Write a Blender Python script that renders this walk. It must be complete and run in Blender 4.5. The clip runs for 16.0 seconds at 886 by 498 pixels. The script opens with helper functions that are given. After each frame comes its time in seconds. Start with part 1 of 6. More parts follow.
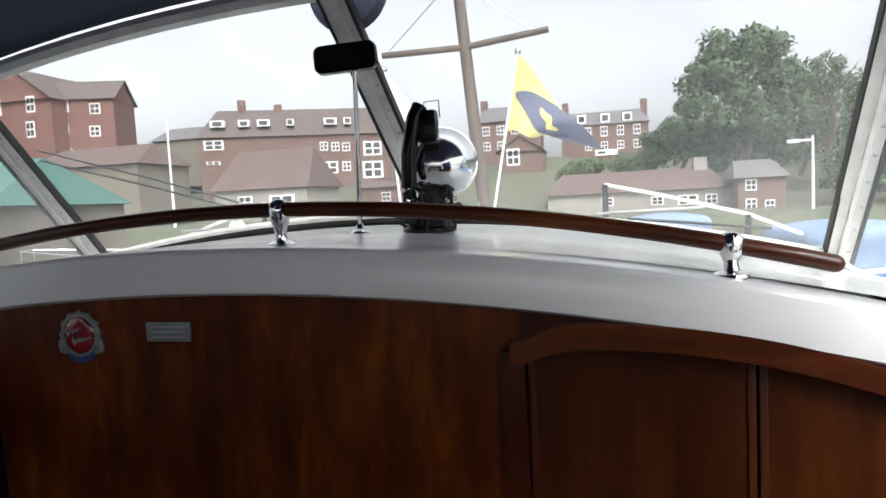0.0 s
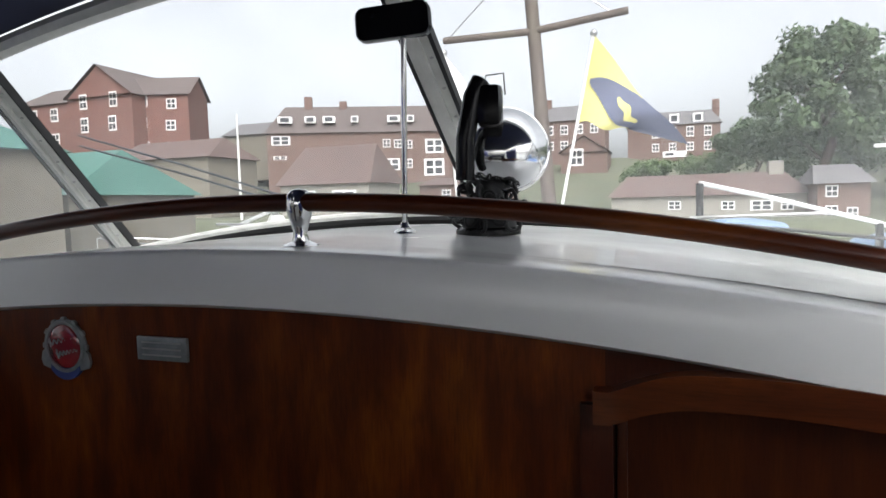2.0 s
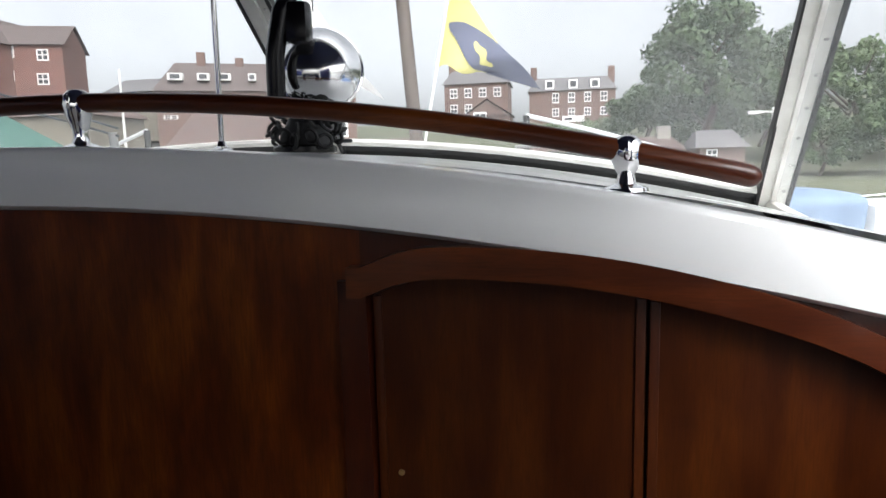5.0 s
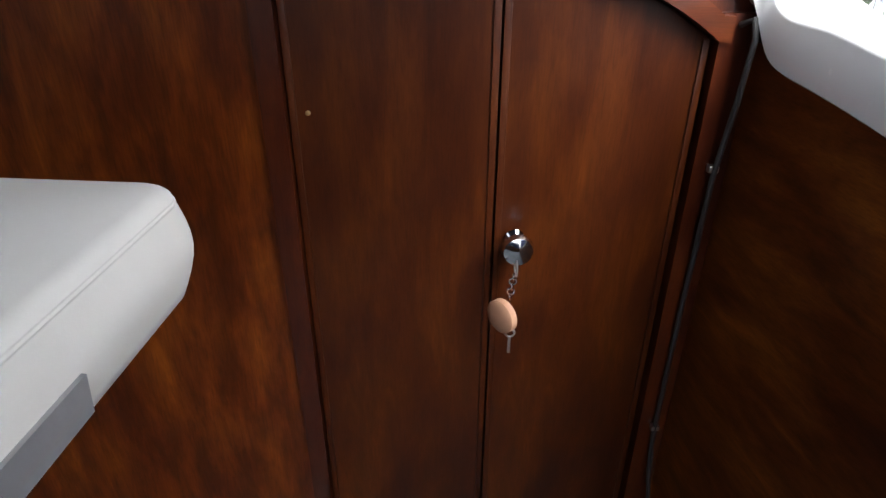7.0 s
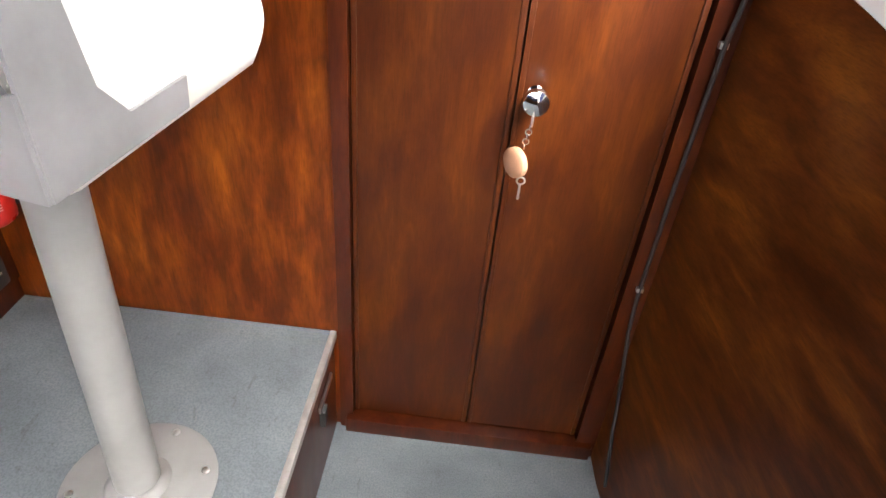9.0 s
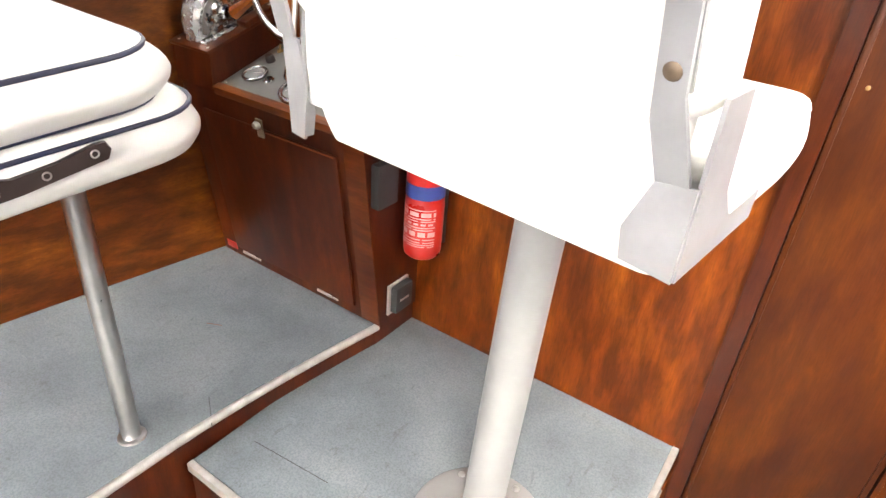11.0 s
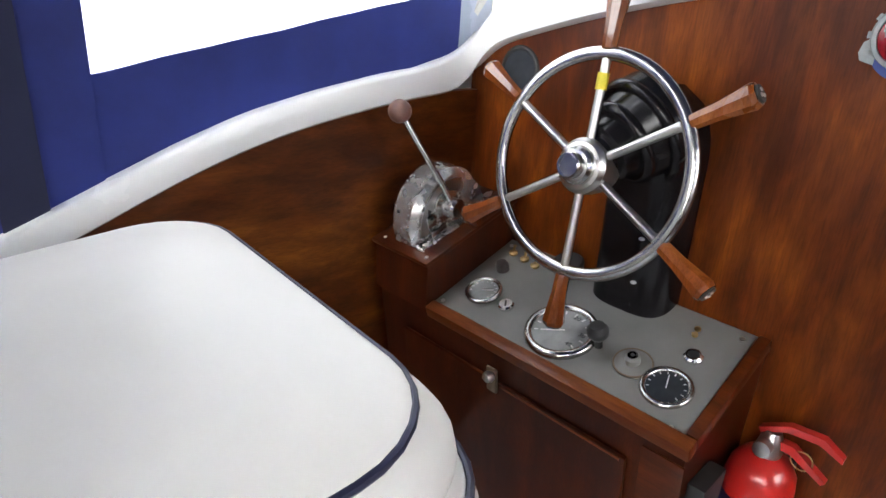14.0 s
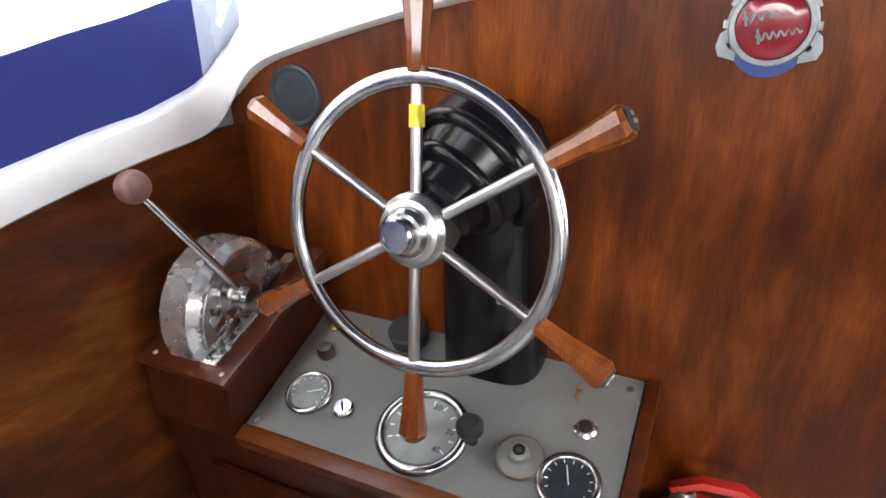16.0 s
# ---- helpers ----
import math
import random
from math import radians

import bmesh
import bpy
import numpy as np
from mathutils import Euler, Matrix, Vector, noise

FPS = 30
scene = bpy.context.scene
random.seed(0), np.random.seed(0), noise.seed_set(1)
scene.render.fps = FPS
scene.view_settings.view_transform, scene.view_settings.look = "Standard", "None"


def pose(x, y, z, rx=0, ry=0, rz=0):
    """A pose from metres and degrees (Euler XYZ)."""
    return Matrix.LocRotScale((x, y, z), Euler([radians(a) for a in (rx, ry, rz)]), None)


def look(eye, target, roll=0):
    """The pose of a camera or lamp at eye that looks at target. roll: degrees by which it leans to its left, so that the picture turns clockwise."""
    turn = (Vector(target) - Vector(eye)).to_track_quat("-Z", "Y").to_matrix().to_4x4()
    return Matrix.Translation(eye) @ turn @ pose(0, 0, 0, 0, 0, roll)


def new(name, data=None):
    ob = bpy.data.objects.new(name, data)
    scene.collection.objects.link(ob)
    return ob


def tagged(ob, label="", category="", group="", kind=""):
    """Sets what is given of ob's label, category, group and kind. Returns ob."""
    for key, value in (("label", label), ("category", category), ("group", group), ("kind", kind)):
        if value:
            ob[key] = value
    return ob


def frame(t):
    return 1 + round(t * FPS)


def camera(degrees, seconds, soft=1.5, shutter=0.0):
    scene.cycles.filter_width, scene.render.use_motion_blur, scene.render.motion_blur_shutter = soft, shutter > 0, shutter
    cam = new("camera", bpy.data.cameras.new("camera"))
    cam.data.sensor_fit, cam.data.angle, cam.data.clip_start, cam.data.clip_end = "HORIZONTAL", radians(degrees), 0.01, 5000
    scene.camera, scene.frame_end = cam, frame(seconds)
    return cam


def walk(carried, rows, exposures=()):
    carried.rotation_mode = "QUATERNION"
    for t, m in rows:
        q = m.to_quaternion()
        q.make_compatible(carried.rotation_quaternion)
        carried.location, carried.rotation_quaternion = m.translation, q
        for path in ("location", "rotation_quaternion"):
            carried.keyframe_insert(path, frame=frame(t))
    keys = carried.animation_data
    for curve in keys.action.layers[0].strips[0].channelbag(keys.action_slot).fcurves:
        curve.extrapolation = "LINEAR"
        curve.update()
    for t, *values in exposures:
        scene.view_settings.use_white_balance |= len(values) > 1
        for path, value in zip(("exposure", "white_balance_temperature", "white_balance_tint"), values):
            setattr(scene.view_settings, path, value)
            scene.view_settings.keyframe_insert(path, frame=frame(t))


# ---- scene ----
cam = camera(71.1, 16.0)
PATH = [
    (0, (0.546, 0.446, 1.727), (0.066, 2.381, 1.576), -3.0),
    (0.5, (0.456, 0.496, 1.742), (0.026, 2.447, 1.647), -3.2),
    (1, (0.473, 0.597, 1.731), (0.037, 2.544, 1.595), -3.6),
    (1.5, (0.499, 0.674, 1.717), (-0.211, 2.537, 1.56), -2.4),
    (2, (0.485, 0.679, 1.722), (-0.176, 2.56, 1.574), -1.6),
    (2.5, (0.535, 0.694, 1.696), (0.145, 2.648, 1.516), -2.6),
    (3, (0.585, 0.711, 1.685), (0.288, 2.678, 1.48), -2.4),
    (3.2, (0.615, 0.708, 1.677), (0.298, 2.672, 1.47), -2.9),
    (5.3, (0.662, 0.642, 1.623), (0.286, 2.583, 1.316), -1.5),
    (5.5, (0.661, 0.613, 1.614), (0.346, 2.552, 1.24), -1.1),
    (6, (0.63, 0.535, 1.575), (0.644, 2.449, 0.994), 0.1),
    (6.2, (0.662, 0.47, 1.548), (0.654, 2.365, 0.909), -0.0),
    (6.5, (0.624, 0.454, 1.547), (0.668, 2.272, 0.713), 1.4),
    (7, (0.639, 0.441, 1.526), (0.703, 2.194, 0.566), 0.2),
    (7.5, (0.67, 0.39, 1.515), (0.801, 2.114, 0.511), 2.5),
    (8, (0.709, 0.298, 1.497), (0.79, 1.969, 0.401), 4.5),
    (8.1, (0.695, 0.31, 1.494), (0.794, 1.939, 0.337), 5.3),
    (8.2, (0.690, 0.300, 1.492), (0.797, 1.900, 0.265), 5.9),
    (10.3, (0.614, 0.206, 1.478), (-0.006, 1.763, 0.387), 3.9),
    (10.5, (0.58, 0.196, 1.48), (-0.127, 1.704, 0.373), 4.1),
    (11, (0.463, 0.121, 1.486), (-0.469, 1.58, 0.485), 5.0),
    (11.5, (0.314, 0.118, 1.528), (-0.821, 1.439, 0.545), 4.1),
    (12, (0.209, 0.128, 1.532), (-0.98, 1.44, 0.601), 4.0),
    (12.5, (0.141, 0.161, 1.573), (-1.096, 1.497, 0.747), 4.0),
    (13, (0.036, 0.259, 1.573), (-1.359, 1.44, 0.763), 0.8),
    (13.5, (-0.051, 0.341, 1.565), (-1.591, 1.365, 0.803), 0.4),
    (14, (-0.185, 0.401, 1.545), (-1.481, 1.715, 0.774), 3.5),
    (14.5, (-0.282, 0.428, 1.543), (-1.31, 1.94, 0.73), 1.7),
    (15, (-0.323, 0.511, 1.55), (-1.217, 2.081, 0.693), -1.3),
    (15.5, (-0.34, 0.61, 1.566), (-1.244, 2.199, 0.756), -2.8),
    (16, (-0.383, 0.629, 1.577), (-1.151, 2.282, 0.753), -0.6),
]
EXPOSURES = [(0, 1.40, 6300, 10), (5.3, 1.30, 6250, 10), (6.0, 1.45, 6100, 10), (6.5, 2.0, 6100, 10), (7.0, 2.45, 6150, 10), (7.5, 2.85, 6350, 10), (8.2, 3.5, 6550, 10), (10.3, 4.95, 7300, 10), (11.0, 5.0, 7150, 10), (12.0, 4.9, 6900, 10), (12.5, 4.6, 6700, 10), (13.0, 4.2, 6500, 10), (13.5, 4.15, 6450, 10), (14.0, 4.1, 6450, 10), (14.5, 4.0, 6450, 10), (15.0, 3.95, 6450, 10), (16.0, 4.45, 6500, 10)]
walk(cam, [(t, look(eye, target, roll)) for t, eye, target, roll in PATH], EXPOSURES)


# ---- light: an overcast harbour sky, a broad weak sun ----
world = bpy.data.worlds.new("sky")
scene.world = world
world.use_nodes = True
wn, wl = world.node_tree.nodes, world.node_tree.links
sky = wn.new("ShaderNodeTexSky")
sky.sky_type, sky.sun_disc = "NISHITA", False
sky.sun_elevation, sky.sun_rotation = radians(48), radians(150)
sky.air_density, sky.dust_density = 1.0, 6.0
grey = wn.new("ShaderNodeHueSaturation")
grey.inputs["Saturation"].default_value = 0.12
wl.new(sky.outputs[0], grey.inputs["Color"])
wl.new(grey.outputs[0], wn["Background"].inputs["Color"])
wn["Background"].inputs["Strength"].default_value = 0.15
sun = new("sun", bpy.data.lights.new("sun", "SUN"))
sun.data.energy, sun.data.angle, sun.data.color = 0.6, radians(30), (1.0, 0.975, 0.94)
sun.rotation_euler = Vector((math.sin(radians(150)), math.cos(radians(150)), 1.1)).to_track_quat("Z", "Y").to_euler()


# ---- materials ----
def material(name, rough=0.5, metal=0.0, coat=0.0):
    m = bpy.data.materials.new(name)
    m.use_nodes = True
    b = m.node_tree.nodes["Principled BSDF"]
    b.inputs["Roughness"].default_value = rough
    b.inputs["Metallic"].default_value = metal
    b.inputs["Coat Weight"].default_value = coat
    b.inputs["Coat Roughness"].default_value = 0.08
    return m, m.node_tree.nodes, m.node_tree.links, b


def coords(n, l, scale, kind="Object"):
    tc, mp = n.new("ShaderNodeTexCoord"), n.new("ShaderNodeMapping")
    mp.inputs["Scale"].default_value = scale
    l.new(tc.outputs[kind], mp.inputs["Vector"])
    return mp.outputs[0]


def noise_tex(n, l, vec, scale, detail=4, dist=0.0, rough=0.55):
    t = n.new("ShaderNodeTexNoise")
    t.inputs["Scale"].default_value, t.inputs["Detail"].default_value = scale, detail
    t.inputs["Distortion"].default_value, t.inputs["Roughness"].default_value = dist, rough
    l.new(vec, t.inputs["Vector"])
    return t.outputs["Fac"]


def ramp(n, l, fac, stops):
    r = n.new("ShaderNodeValToRGB")
    e = r.color_ramp.elements
    while len(e) < len(stops):
        e.new(0.5)
    for i, (p, c) in enumerate(stops):
        e[i].position, e[i].color = p, (*c, 1)
    l.new(fac, r.inputs[0])
    return r.outputs[0]


def mix(n, l, a, b, fac, mode="MIX"):
    m = n.new("ShaderNodeMix")
    m.data_type, m.blend_type = "RGBA", mode
    for sock, v in ((m.inputs[6], a), (m.inputs[7], b), (m.inputs[0], fac)):
        if isinstance(v, (tuple, float, int)):
            sock.default_value = v if not isinstance(v, tuple) else (*v, 1)
        else:
            l.new(v, sock)
    return m.outputs[2]


def bump(n, l, b, fac, strength=0.2, dist=0.002):
    bp = n.new("ShaderNodeBump")
    bp.inputs["Strength"].default_value, bp.inputs["Distance"].default_value = strength, dist
    l.new(fac, bp.inputs["Height"])
    l.new(bp.outputs[0], b.inputs["Normal"])


def worn(name, c1, c2, scale=8, rough=0.5, metal=0.0, coat=0.0, fine=120, bumpy=0.15, spread=0.25, depth=0.001):
    """A plain surface with stains at one scale and fine grain at another."""
    m, n, l, b = material(name, rough, metal, coat)
    v = coords(n, l, (1, 1, 1))
    f1, f2 = noise_tex(n, l, v, scale, 5), noise_tex(n, l, v, fine, 3)
    base = ramp(n, l, f1, [(0.5 - spread, c1), (0.5 + spread, c2)])
    l.new(base, b.inputs["Base Color"])
    rr = n.new("ShaderNodeMapRange")
    rr.inputs["To Min"].default_value, rr.inputs["To Max"].default_value = max(rough - 0.08, 0.02), min(rough + 0.12, 1)
    l.new(f1, rr.inputs["Value"])
    l.new(rr.outputs[0], b.inputs["Roughness"])
    if bumpy:
        bump(n, l, b, f2, bumpy, depth)
    return m


def wood(name, dark, mid, light, axis=2, rough=0.36, coat=0.06, figure=1.0):
    """Varnished timber: soft broad blotches, ribbon figure across the grain, streaks and pores along it."""
    m, n, l, b = material(name, rough, 0, coat)

    def along(across, run):
        return coords(n, l, tuple(run if k == axis else across for k in range(3)))
    streak = noise_tex(n, l, along(20, 3.0), 1.0, 6, 0.8, 0.6)
    ribbon = noise_tex(n, l, along(26, 7.0), 1.0, 4, 0.5, 0.55)
    patch = noise_tex(n, l, along(8.5, 3.6), 1.0, 5, 0.4)
    pores = noise_tex(n, l, along(420, 28), 1.0, 2)
    c = ramp(n, l, streak, [(0.16, dark), (0.5, mid), (0.86, light)])
    f = 0.9 * figure
    c = mix(n, l, c, ramp(n, l, ribbon, [(0.34, (0.50, 0.45, 0.42)), (0.5, (0.95, 0.92, 0.9)), (0.66, (1.55, 1.68, 1.5))]), f * 0.72, "MULTIPLY")
    c = mix(n, l, c, ramp(n, l, patch, [(0.33, (0.60, 0.52, 0.46)), (0.5, (0.97, 0.95, 0.92)), (0.67, (1.65, 1.9, 1.5))]), f, "MULTIPLY")
    c = mix(n, l, c, ramp(n, l, pores, [(0.35, (0.6, 0.55, 0.5)), (0.55, (1, 1, 1))]), 0.5, "MULTIPLY")
    l.new(c, b.inputs["Base Color"])
    b.inputs["Specular IOR Level"].default_value = 0.2
    rr = n.new("ShaderNodeMapRange")
    rr.inputs["To Min"].default_value, rr.inputs["To Max"].default_value = rough - 0.06, rough + 0.14
    l.new(patch, rr.inputs["Value"])
    l.new(rr.outputs[0], b.inputs["Roughness"])
    bump(n, l, b, pores, 0.12, 0.0006)
    return m


M = {}
M["ply"] = wood("varnished_plywood", (0.052, 0.0084, 0.0009), (0.108, 0.0212, 0.0017), (0.168, 0.0400, 0.0030), 2, 0.36, 0.04)
M["doorwood"] = wood("varnished_door_wood", (0.021, 0.0038, 0.0005), (0.040, 0.0078, 0.0008), (0.078, 0.0184, 0.0013), 2, 0.36, 0.03, 0.62)
M["mahog"] = wood("mahogany", (0.0255, 0.0038, 0.0010), (0.0442, 0.0075, 0.0015), (0.0680, 0.0132, 0.0026), 2, 0.34, 0.2, 0.7)
M["mahog_h"] = wood("mahogany_rail", (0.036, 0.006, 0.0015), (0.066, 0.0135, 0.0028), (0.108, 0.026, 0.005), 0, 0.32, 0.25, 0.7)
M["lip"] = wood("worn_orange_lip", (0.075, 0.016, 0.004), (0.135, 0.034, 0.008), (0.21, 0.062, 0.015), 0, 0.34, 0.15, 0.7)
M["teak"] = wood("side_panel_ply", (0.050, 0.0102, 0.0017), (0.094, 0.0225, 0.0029), (0.145, 0.041, 0.005), 1, 0.38, 0.08)
M["spoke"] = wood("turned_handle_wood", (0.095, 0.022, 0.005), (0.18, 0.047, 0.010), (0.26, 0.080, 0.018), 2, 0.2, 0.6, 0.4)
M["wheelmetal"] = worn("worn_polished_steel", (0.34, 0.34, 0.335), (0.58, 0.575, 0.565), 34, 0.20, 1.0, 0, 220, 0.05)
M["mast"] = wood("weathered_mast_wood", (0.085, 0.068, 0.060), (0.125, 0.102, 0.090), (0.175, 0.145, 0.128), 2, 0.6, 0.0, 0.3)
M["gel"] = worn("white_gelcoat", (0.68, 0.69, 0.68), (0.78, 0.78, 0.77), 4, 0.22, 0, 0.3, 60, 0.03)
M["vinyl"] = worn("white_seat_vinyl", (0.70, 0.68, 0.63), (0.80, 0.785, 0.74), 5, 0.42, 0, 0.0, 500, 0.12, 0.3, 0.0006)
M["seatboard"] = worn("white_painted_board", (0.72, 0.71, 0.69), (0.80, 0.79, 0.77), 5, 0.4, 0, 0, 300, 0.06)
M["navy"] = worn("navy_piping", (0.010, 0.012, 0.035), (0.02, 0.024, 0.06), 20, 0.4)
M["brown"] = worn("dark_brown_plastic", (0.030, 0.020, 0.018), (0.05, 0.036, 0.034), 14, 0.38, 0, 0.1, 400, 0.1)
M["canvas"] = worn("blue_canvas", (0.012, 0.019, 0.13), (0.026, 0.042, 0.24), 6, 0.8, 0, 0, 700, 0.3)
M["canvas_dark"] = worn("dark_navy_canvas", (0.008, 0.010, 0.035), (0.016, 0.02, 0.06), 3, 0.85, 0, 0, 700, 0.3)
M["palestrip"] = worn("pale_clear_plastic", (0.34, 0.40, 0.52), (0.55, 0.60, 0.70), 9, 0.25, 0, 0.2)
M["silver"] = worn("pitted_silver", (0.17, 0.19, 0.19), (0.32, 0.34, 0.34), 60, 0.4, 0.5)
M["chrome"] = worn("chrome", (0.72, 0.72, 0.72), (0.86, 0.86, 0.86), 30, 0.10, 1.0, 0, 200, 0.02)
M["pewter"] = worn("dulled_chrome", (0.36, 0.35, 0.35), (0.56, 0.55, 0.54), 26, 0.17, 1.0, 0, 180, 0.04)
M["casting"] = worn("worn_chrome_casting", (0.40, 0.39, 0.385), (0.68, 0.67, 0.66), 40, 0.24, 0.8, 0.2, 160, 0.08)
M["steel"] = worn("dull_steel", (0.42, 0.41, 0.40), (0.58, 0.57, 0.55), 20, 0.30, 1.0, 0, 200, 0.05)
M["alu"] = worn("aged_aluminium", (0.58, 0.57, 0.53), (0.80, 0.79, 0.75), 18, 0.48, 0.05, 0, 160, 0.15)
M["postpaint"] = worn("grey_white_enamel", (0.21, 0.208, 0.206), (0.29, 0.287, 0.284), 9, 0.38, 0.1, 0.1, 150, 0.05)
M["bracket"] = worn("galvanised_bracket", (0.27, 0.27, 0.275), (0.40, 0.40, 0.405), 12, 0.42, 0.45, 0, 150, 0.08)
M["rubber"] = worn("black_rubber", (0.010, 0.010, 0.010), (0.025, 0.025, 0.025), 20, 0.55)
M["black"] = worn("black_gloss_paint", (0.003, 0.003, 0.004), (0.007, 0.006, 0.007), 12, 0.22, 0, 0.0, 90, 0.04)
fm, n_, l_, b_ = material("scuffed_grey_vinyl_floor", 0.5)
v_ = coords(n_, l_, (1, 1, 1))
c_ = ramp(n_, l_, noise_tex(n_, l_, v_, 4.5, 6, 0.3), [(0.28, (0.092, 0.108, 0.118)), (0.5, (0.128, 0.148, 0.160)), (0.74, (0.172, 0.190, 0.200))])
c_ = mix(n_, l_, c_, ramp(n_, l_, noise_tex(n_, l_, v_, 230, 3), [(0.36, (0.72, 0.73, 0.74)), (0.6, (1.12, 1.12, 1.12))]), 0.8, "MULTIPLY")
c_ = mix(n_, l_, c_, ramp(n_, l_, noise_tex(n_, l_, coords(n_, l_, (14, 46, 14)), 1.0, 5, 2.2), [(0.64, (1, 1, 1)), (0.72, (1.32, 1.32, 1.30))]), 0.6, "MULTIPLY")
c_ = mix(n_, l_, c_, ramp(n_, l_, noise_tex(n_, l_, coords(n_, l_, (60, 22, 60)), 1.0, 4, 1.0), [(0.30, (0.62, 0.60, 0.58)), (0.38, (1, 1, 1))]), 0.6, "MULTIPLY")
l_.new(c_, b_.inputs["Base Color"])
bump(n_, l_, b_, noise_tex(n_, l_, v_, 260, 3), 0.25, 0.001)
M["floor"] = fm
M["black"].node_tree.nodes["Principled BSDF"].inputs["Specular IOR Level"].default_value = 0.3
M["panel"] = worn("grey_instrument_panel", (0.125, 0.126, 0.116), (0.195, 0.194, 0.178), 7, 0.42, 0, 0, 260, 0.1)
M["trim"] = worn("worn_aluminium_trim", (0.36, 0.35, 0.33), (0.56, 0.55, 0.52), 30, 0.38, 0.6, 0, 200, 0.2)
M["faded_print"] = worn("faded_pink_print", (0.42, 0.20, 0.20), (0.62, 0.40, 0.40), 40, 0.4)
M["red"] = worn("red_extinguisher_enamel", (0.34, 0.010, 0.008), (0.46, 0.018, 0.014), 9, 0.28, 0, 0.3)
M["white"] = worn("white_print", (0.72, 0.70, 0.68), (0.82, 0.8, 0.78), 12, 0.5)
M["bluelabel"] = worn("blue_label", (0.015, 0.03, 0.13), (0.022, 0.045, 0.2), 12, 0.5)
M["maroon"] = worn("red_enamel_badge", (0.16, 0.006, 0.012), (0.26, 0.012, 0.02), 40, 0.18, 0, 0.6)
M["yellow"] = worn("yellow_tape", (0.62, 0.50, 0.02), (0.75, 0.62, 0.04), 60, 0.5)
M["brass"] = worn("tarnished_brass", (0.30, 0.20, 0.08), (0.46, 0.33, 0.15), 60, 0.35, 0.8)
M["bronze"] = worn("brown_bolt_head", (0.12, 0.085, 0.055), (0.21, 0.155, 0.105), 50, 0.4, 0.4)
M["dial"] = worn("black_dial_face", (0.012, 0.015, 0.02), (0.03, 0.035, 0.04), 60, 0.3)
# dial grey lightened to carry the sky's reflection in its colour
M["dialgrey"] = worn("sky_sheen_grey_dial", (0.17, 0.178, 0.175), (0.32, 0.33, 0.32), 30, 0.3)
M["knob"] = worn("brown_lever_knob", (0.10, 0.045, 0.035), (0.17, 0.08, 0.06), 60, 0.45)
M["fob"] = worn("pale_wooden_fob", (0.36, 0.185, 0.11), (0.48, 0.26, 0.16), 40, 0.5)
M["brick"] = worn("red_brick", (0.131, 0.061, 0.047), (0.184, 0.090, 0.072), 0.8, 0.85, 0, 0, 9, 0.3)
M["brick2"] = worn("brown_brick", (0.115, 0.070, 0.056), (0.164, 0.102, 0.082), 0.8, 0.85, 0, 0, 9, 0.3)
M["stone"] = worn("buff_stone", (0.136, 0.120, 0.092), (0.200, 0.176, 0.136), 1.0, 0.9, 0, 0, 8, 0.3)
M["cream"] = worn("cream_render", (0.216, 0.198, 0.171), (0.297, 0.275, 0.239), 1.0, 0.9, 0, 0, 8, 0.2)
M["tile"] = worn("red_clay_tile", (0.092, 0.062, 0.054), (0.13, 0.088, 0.076), 0.9, 0.8, 0, 0, 7, 0.4)
M["tile2"] = worn("brown_roof_tile", (0.085, 0.066, 0.06), (0.125, 0.098, 0.09), 0.9, 0.8, 0, 0, 7, 0.4)
M["slate"] = worn("grey_slate", (0.10, 0.095, 0.095), (0.16, 0.15, 0.15), 0.9, 0.7, 0, 0, 7, 0.3)
M["greenroof"] = worn("green_sheet_roof", (0.045, 0.12, 0.095), (0.07, 0.165, 0.135), 0.6, 0.6, 0, 0, 6, 0.2)
M["bank"] = worn("grass_and_quay", (0.055, 0.066, 0.032), (0.12, 0.122, 0.075), 0.25, 0.95, 0, 0, 3, 0.4)
M["leaf"] = worn("foliage", (0.035, 0.065, 0.025), (0.085, 0.125, 0.05), 0.7, 0.7, 0, 0, 5, 0.2)
M["leaf2"] = worn("pale_foliage", (0.06, 0.10, 0.035), (0.12, 0.17, 0.07), 0.7, 0.7, 0, 0, 5, 0.2)
M["bark"] = worn("bark", (0.06, 0.045, 0.03), (0.11, 0.085, 0.06), 2, 0.9, 0, 0, 12, 0.5)
M["winglass"] = worn("dark_window_glass", (0.02, 0.022, 0.025), (0.06, 0.065, 0.07), 0.4, 0.12)
M["flagyellow"] = worn("yellow_flag_cloth", (0.55, 0.50, 0.16), (0.66, 0.61, 0.24), 6, 0.8)
M["flagblue"] = worn("grey_blue_flag_cloth", (0.085, 0.095, 0.14), (0.13, 0.14, 0.20), 6, 0.8)
M["bluecover"] = worn("blue_boat_cover", (0.03, 0.10, 0.28), (0.06, 0.16, 0.38), 2, 0.7)
M["greycover"] = worn("grey_blue_boat_cover", (0.14, 0.20, 0.30), (0.20, 0.28, 0.40), 2, 0.7)

wm, n_, l_, b_ = material("harbour_water", 0.08)
b_.inputs["Base Color"].default_value = (0.035, 0.042, 0.035, 1)
bump(n_, l_, b_, noise_tex(n_, l_, coords(n_, l_, (1, 1, 1)), 2.5, 4, 0.8), 0.35, 0.05)
M["water"] = wm

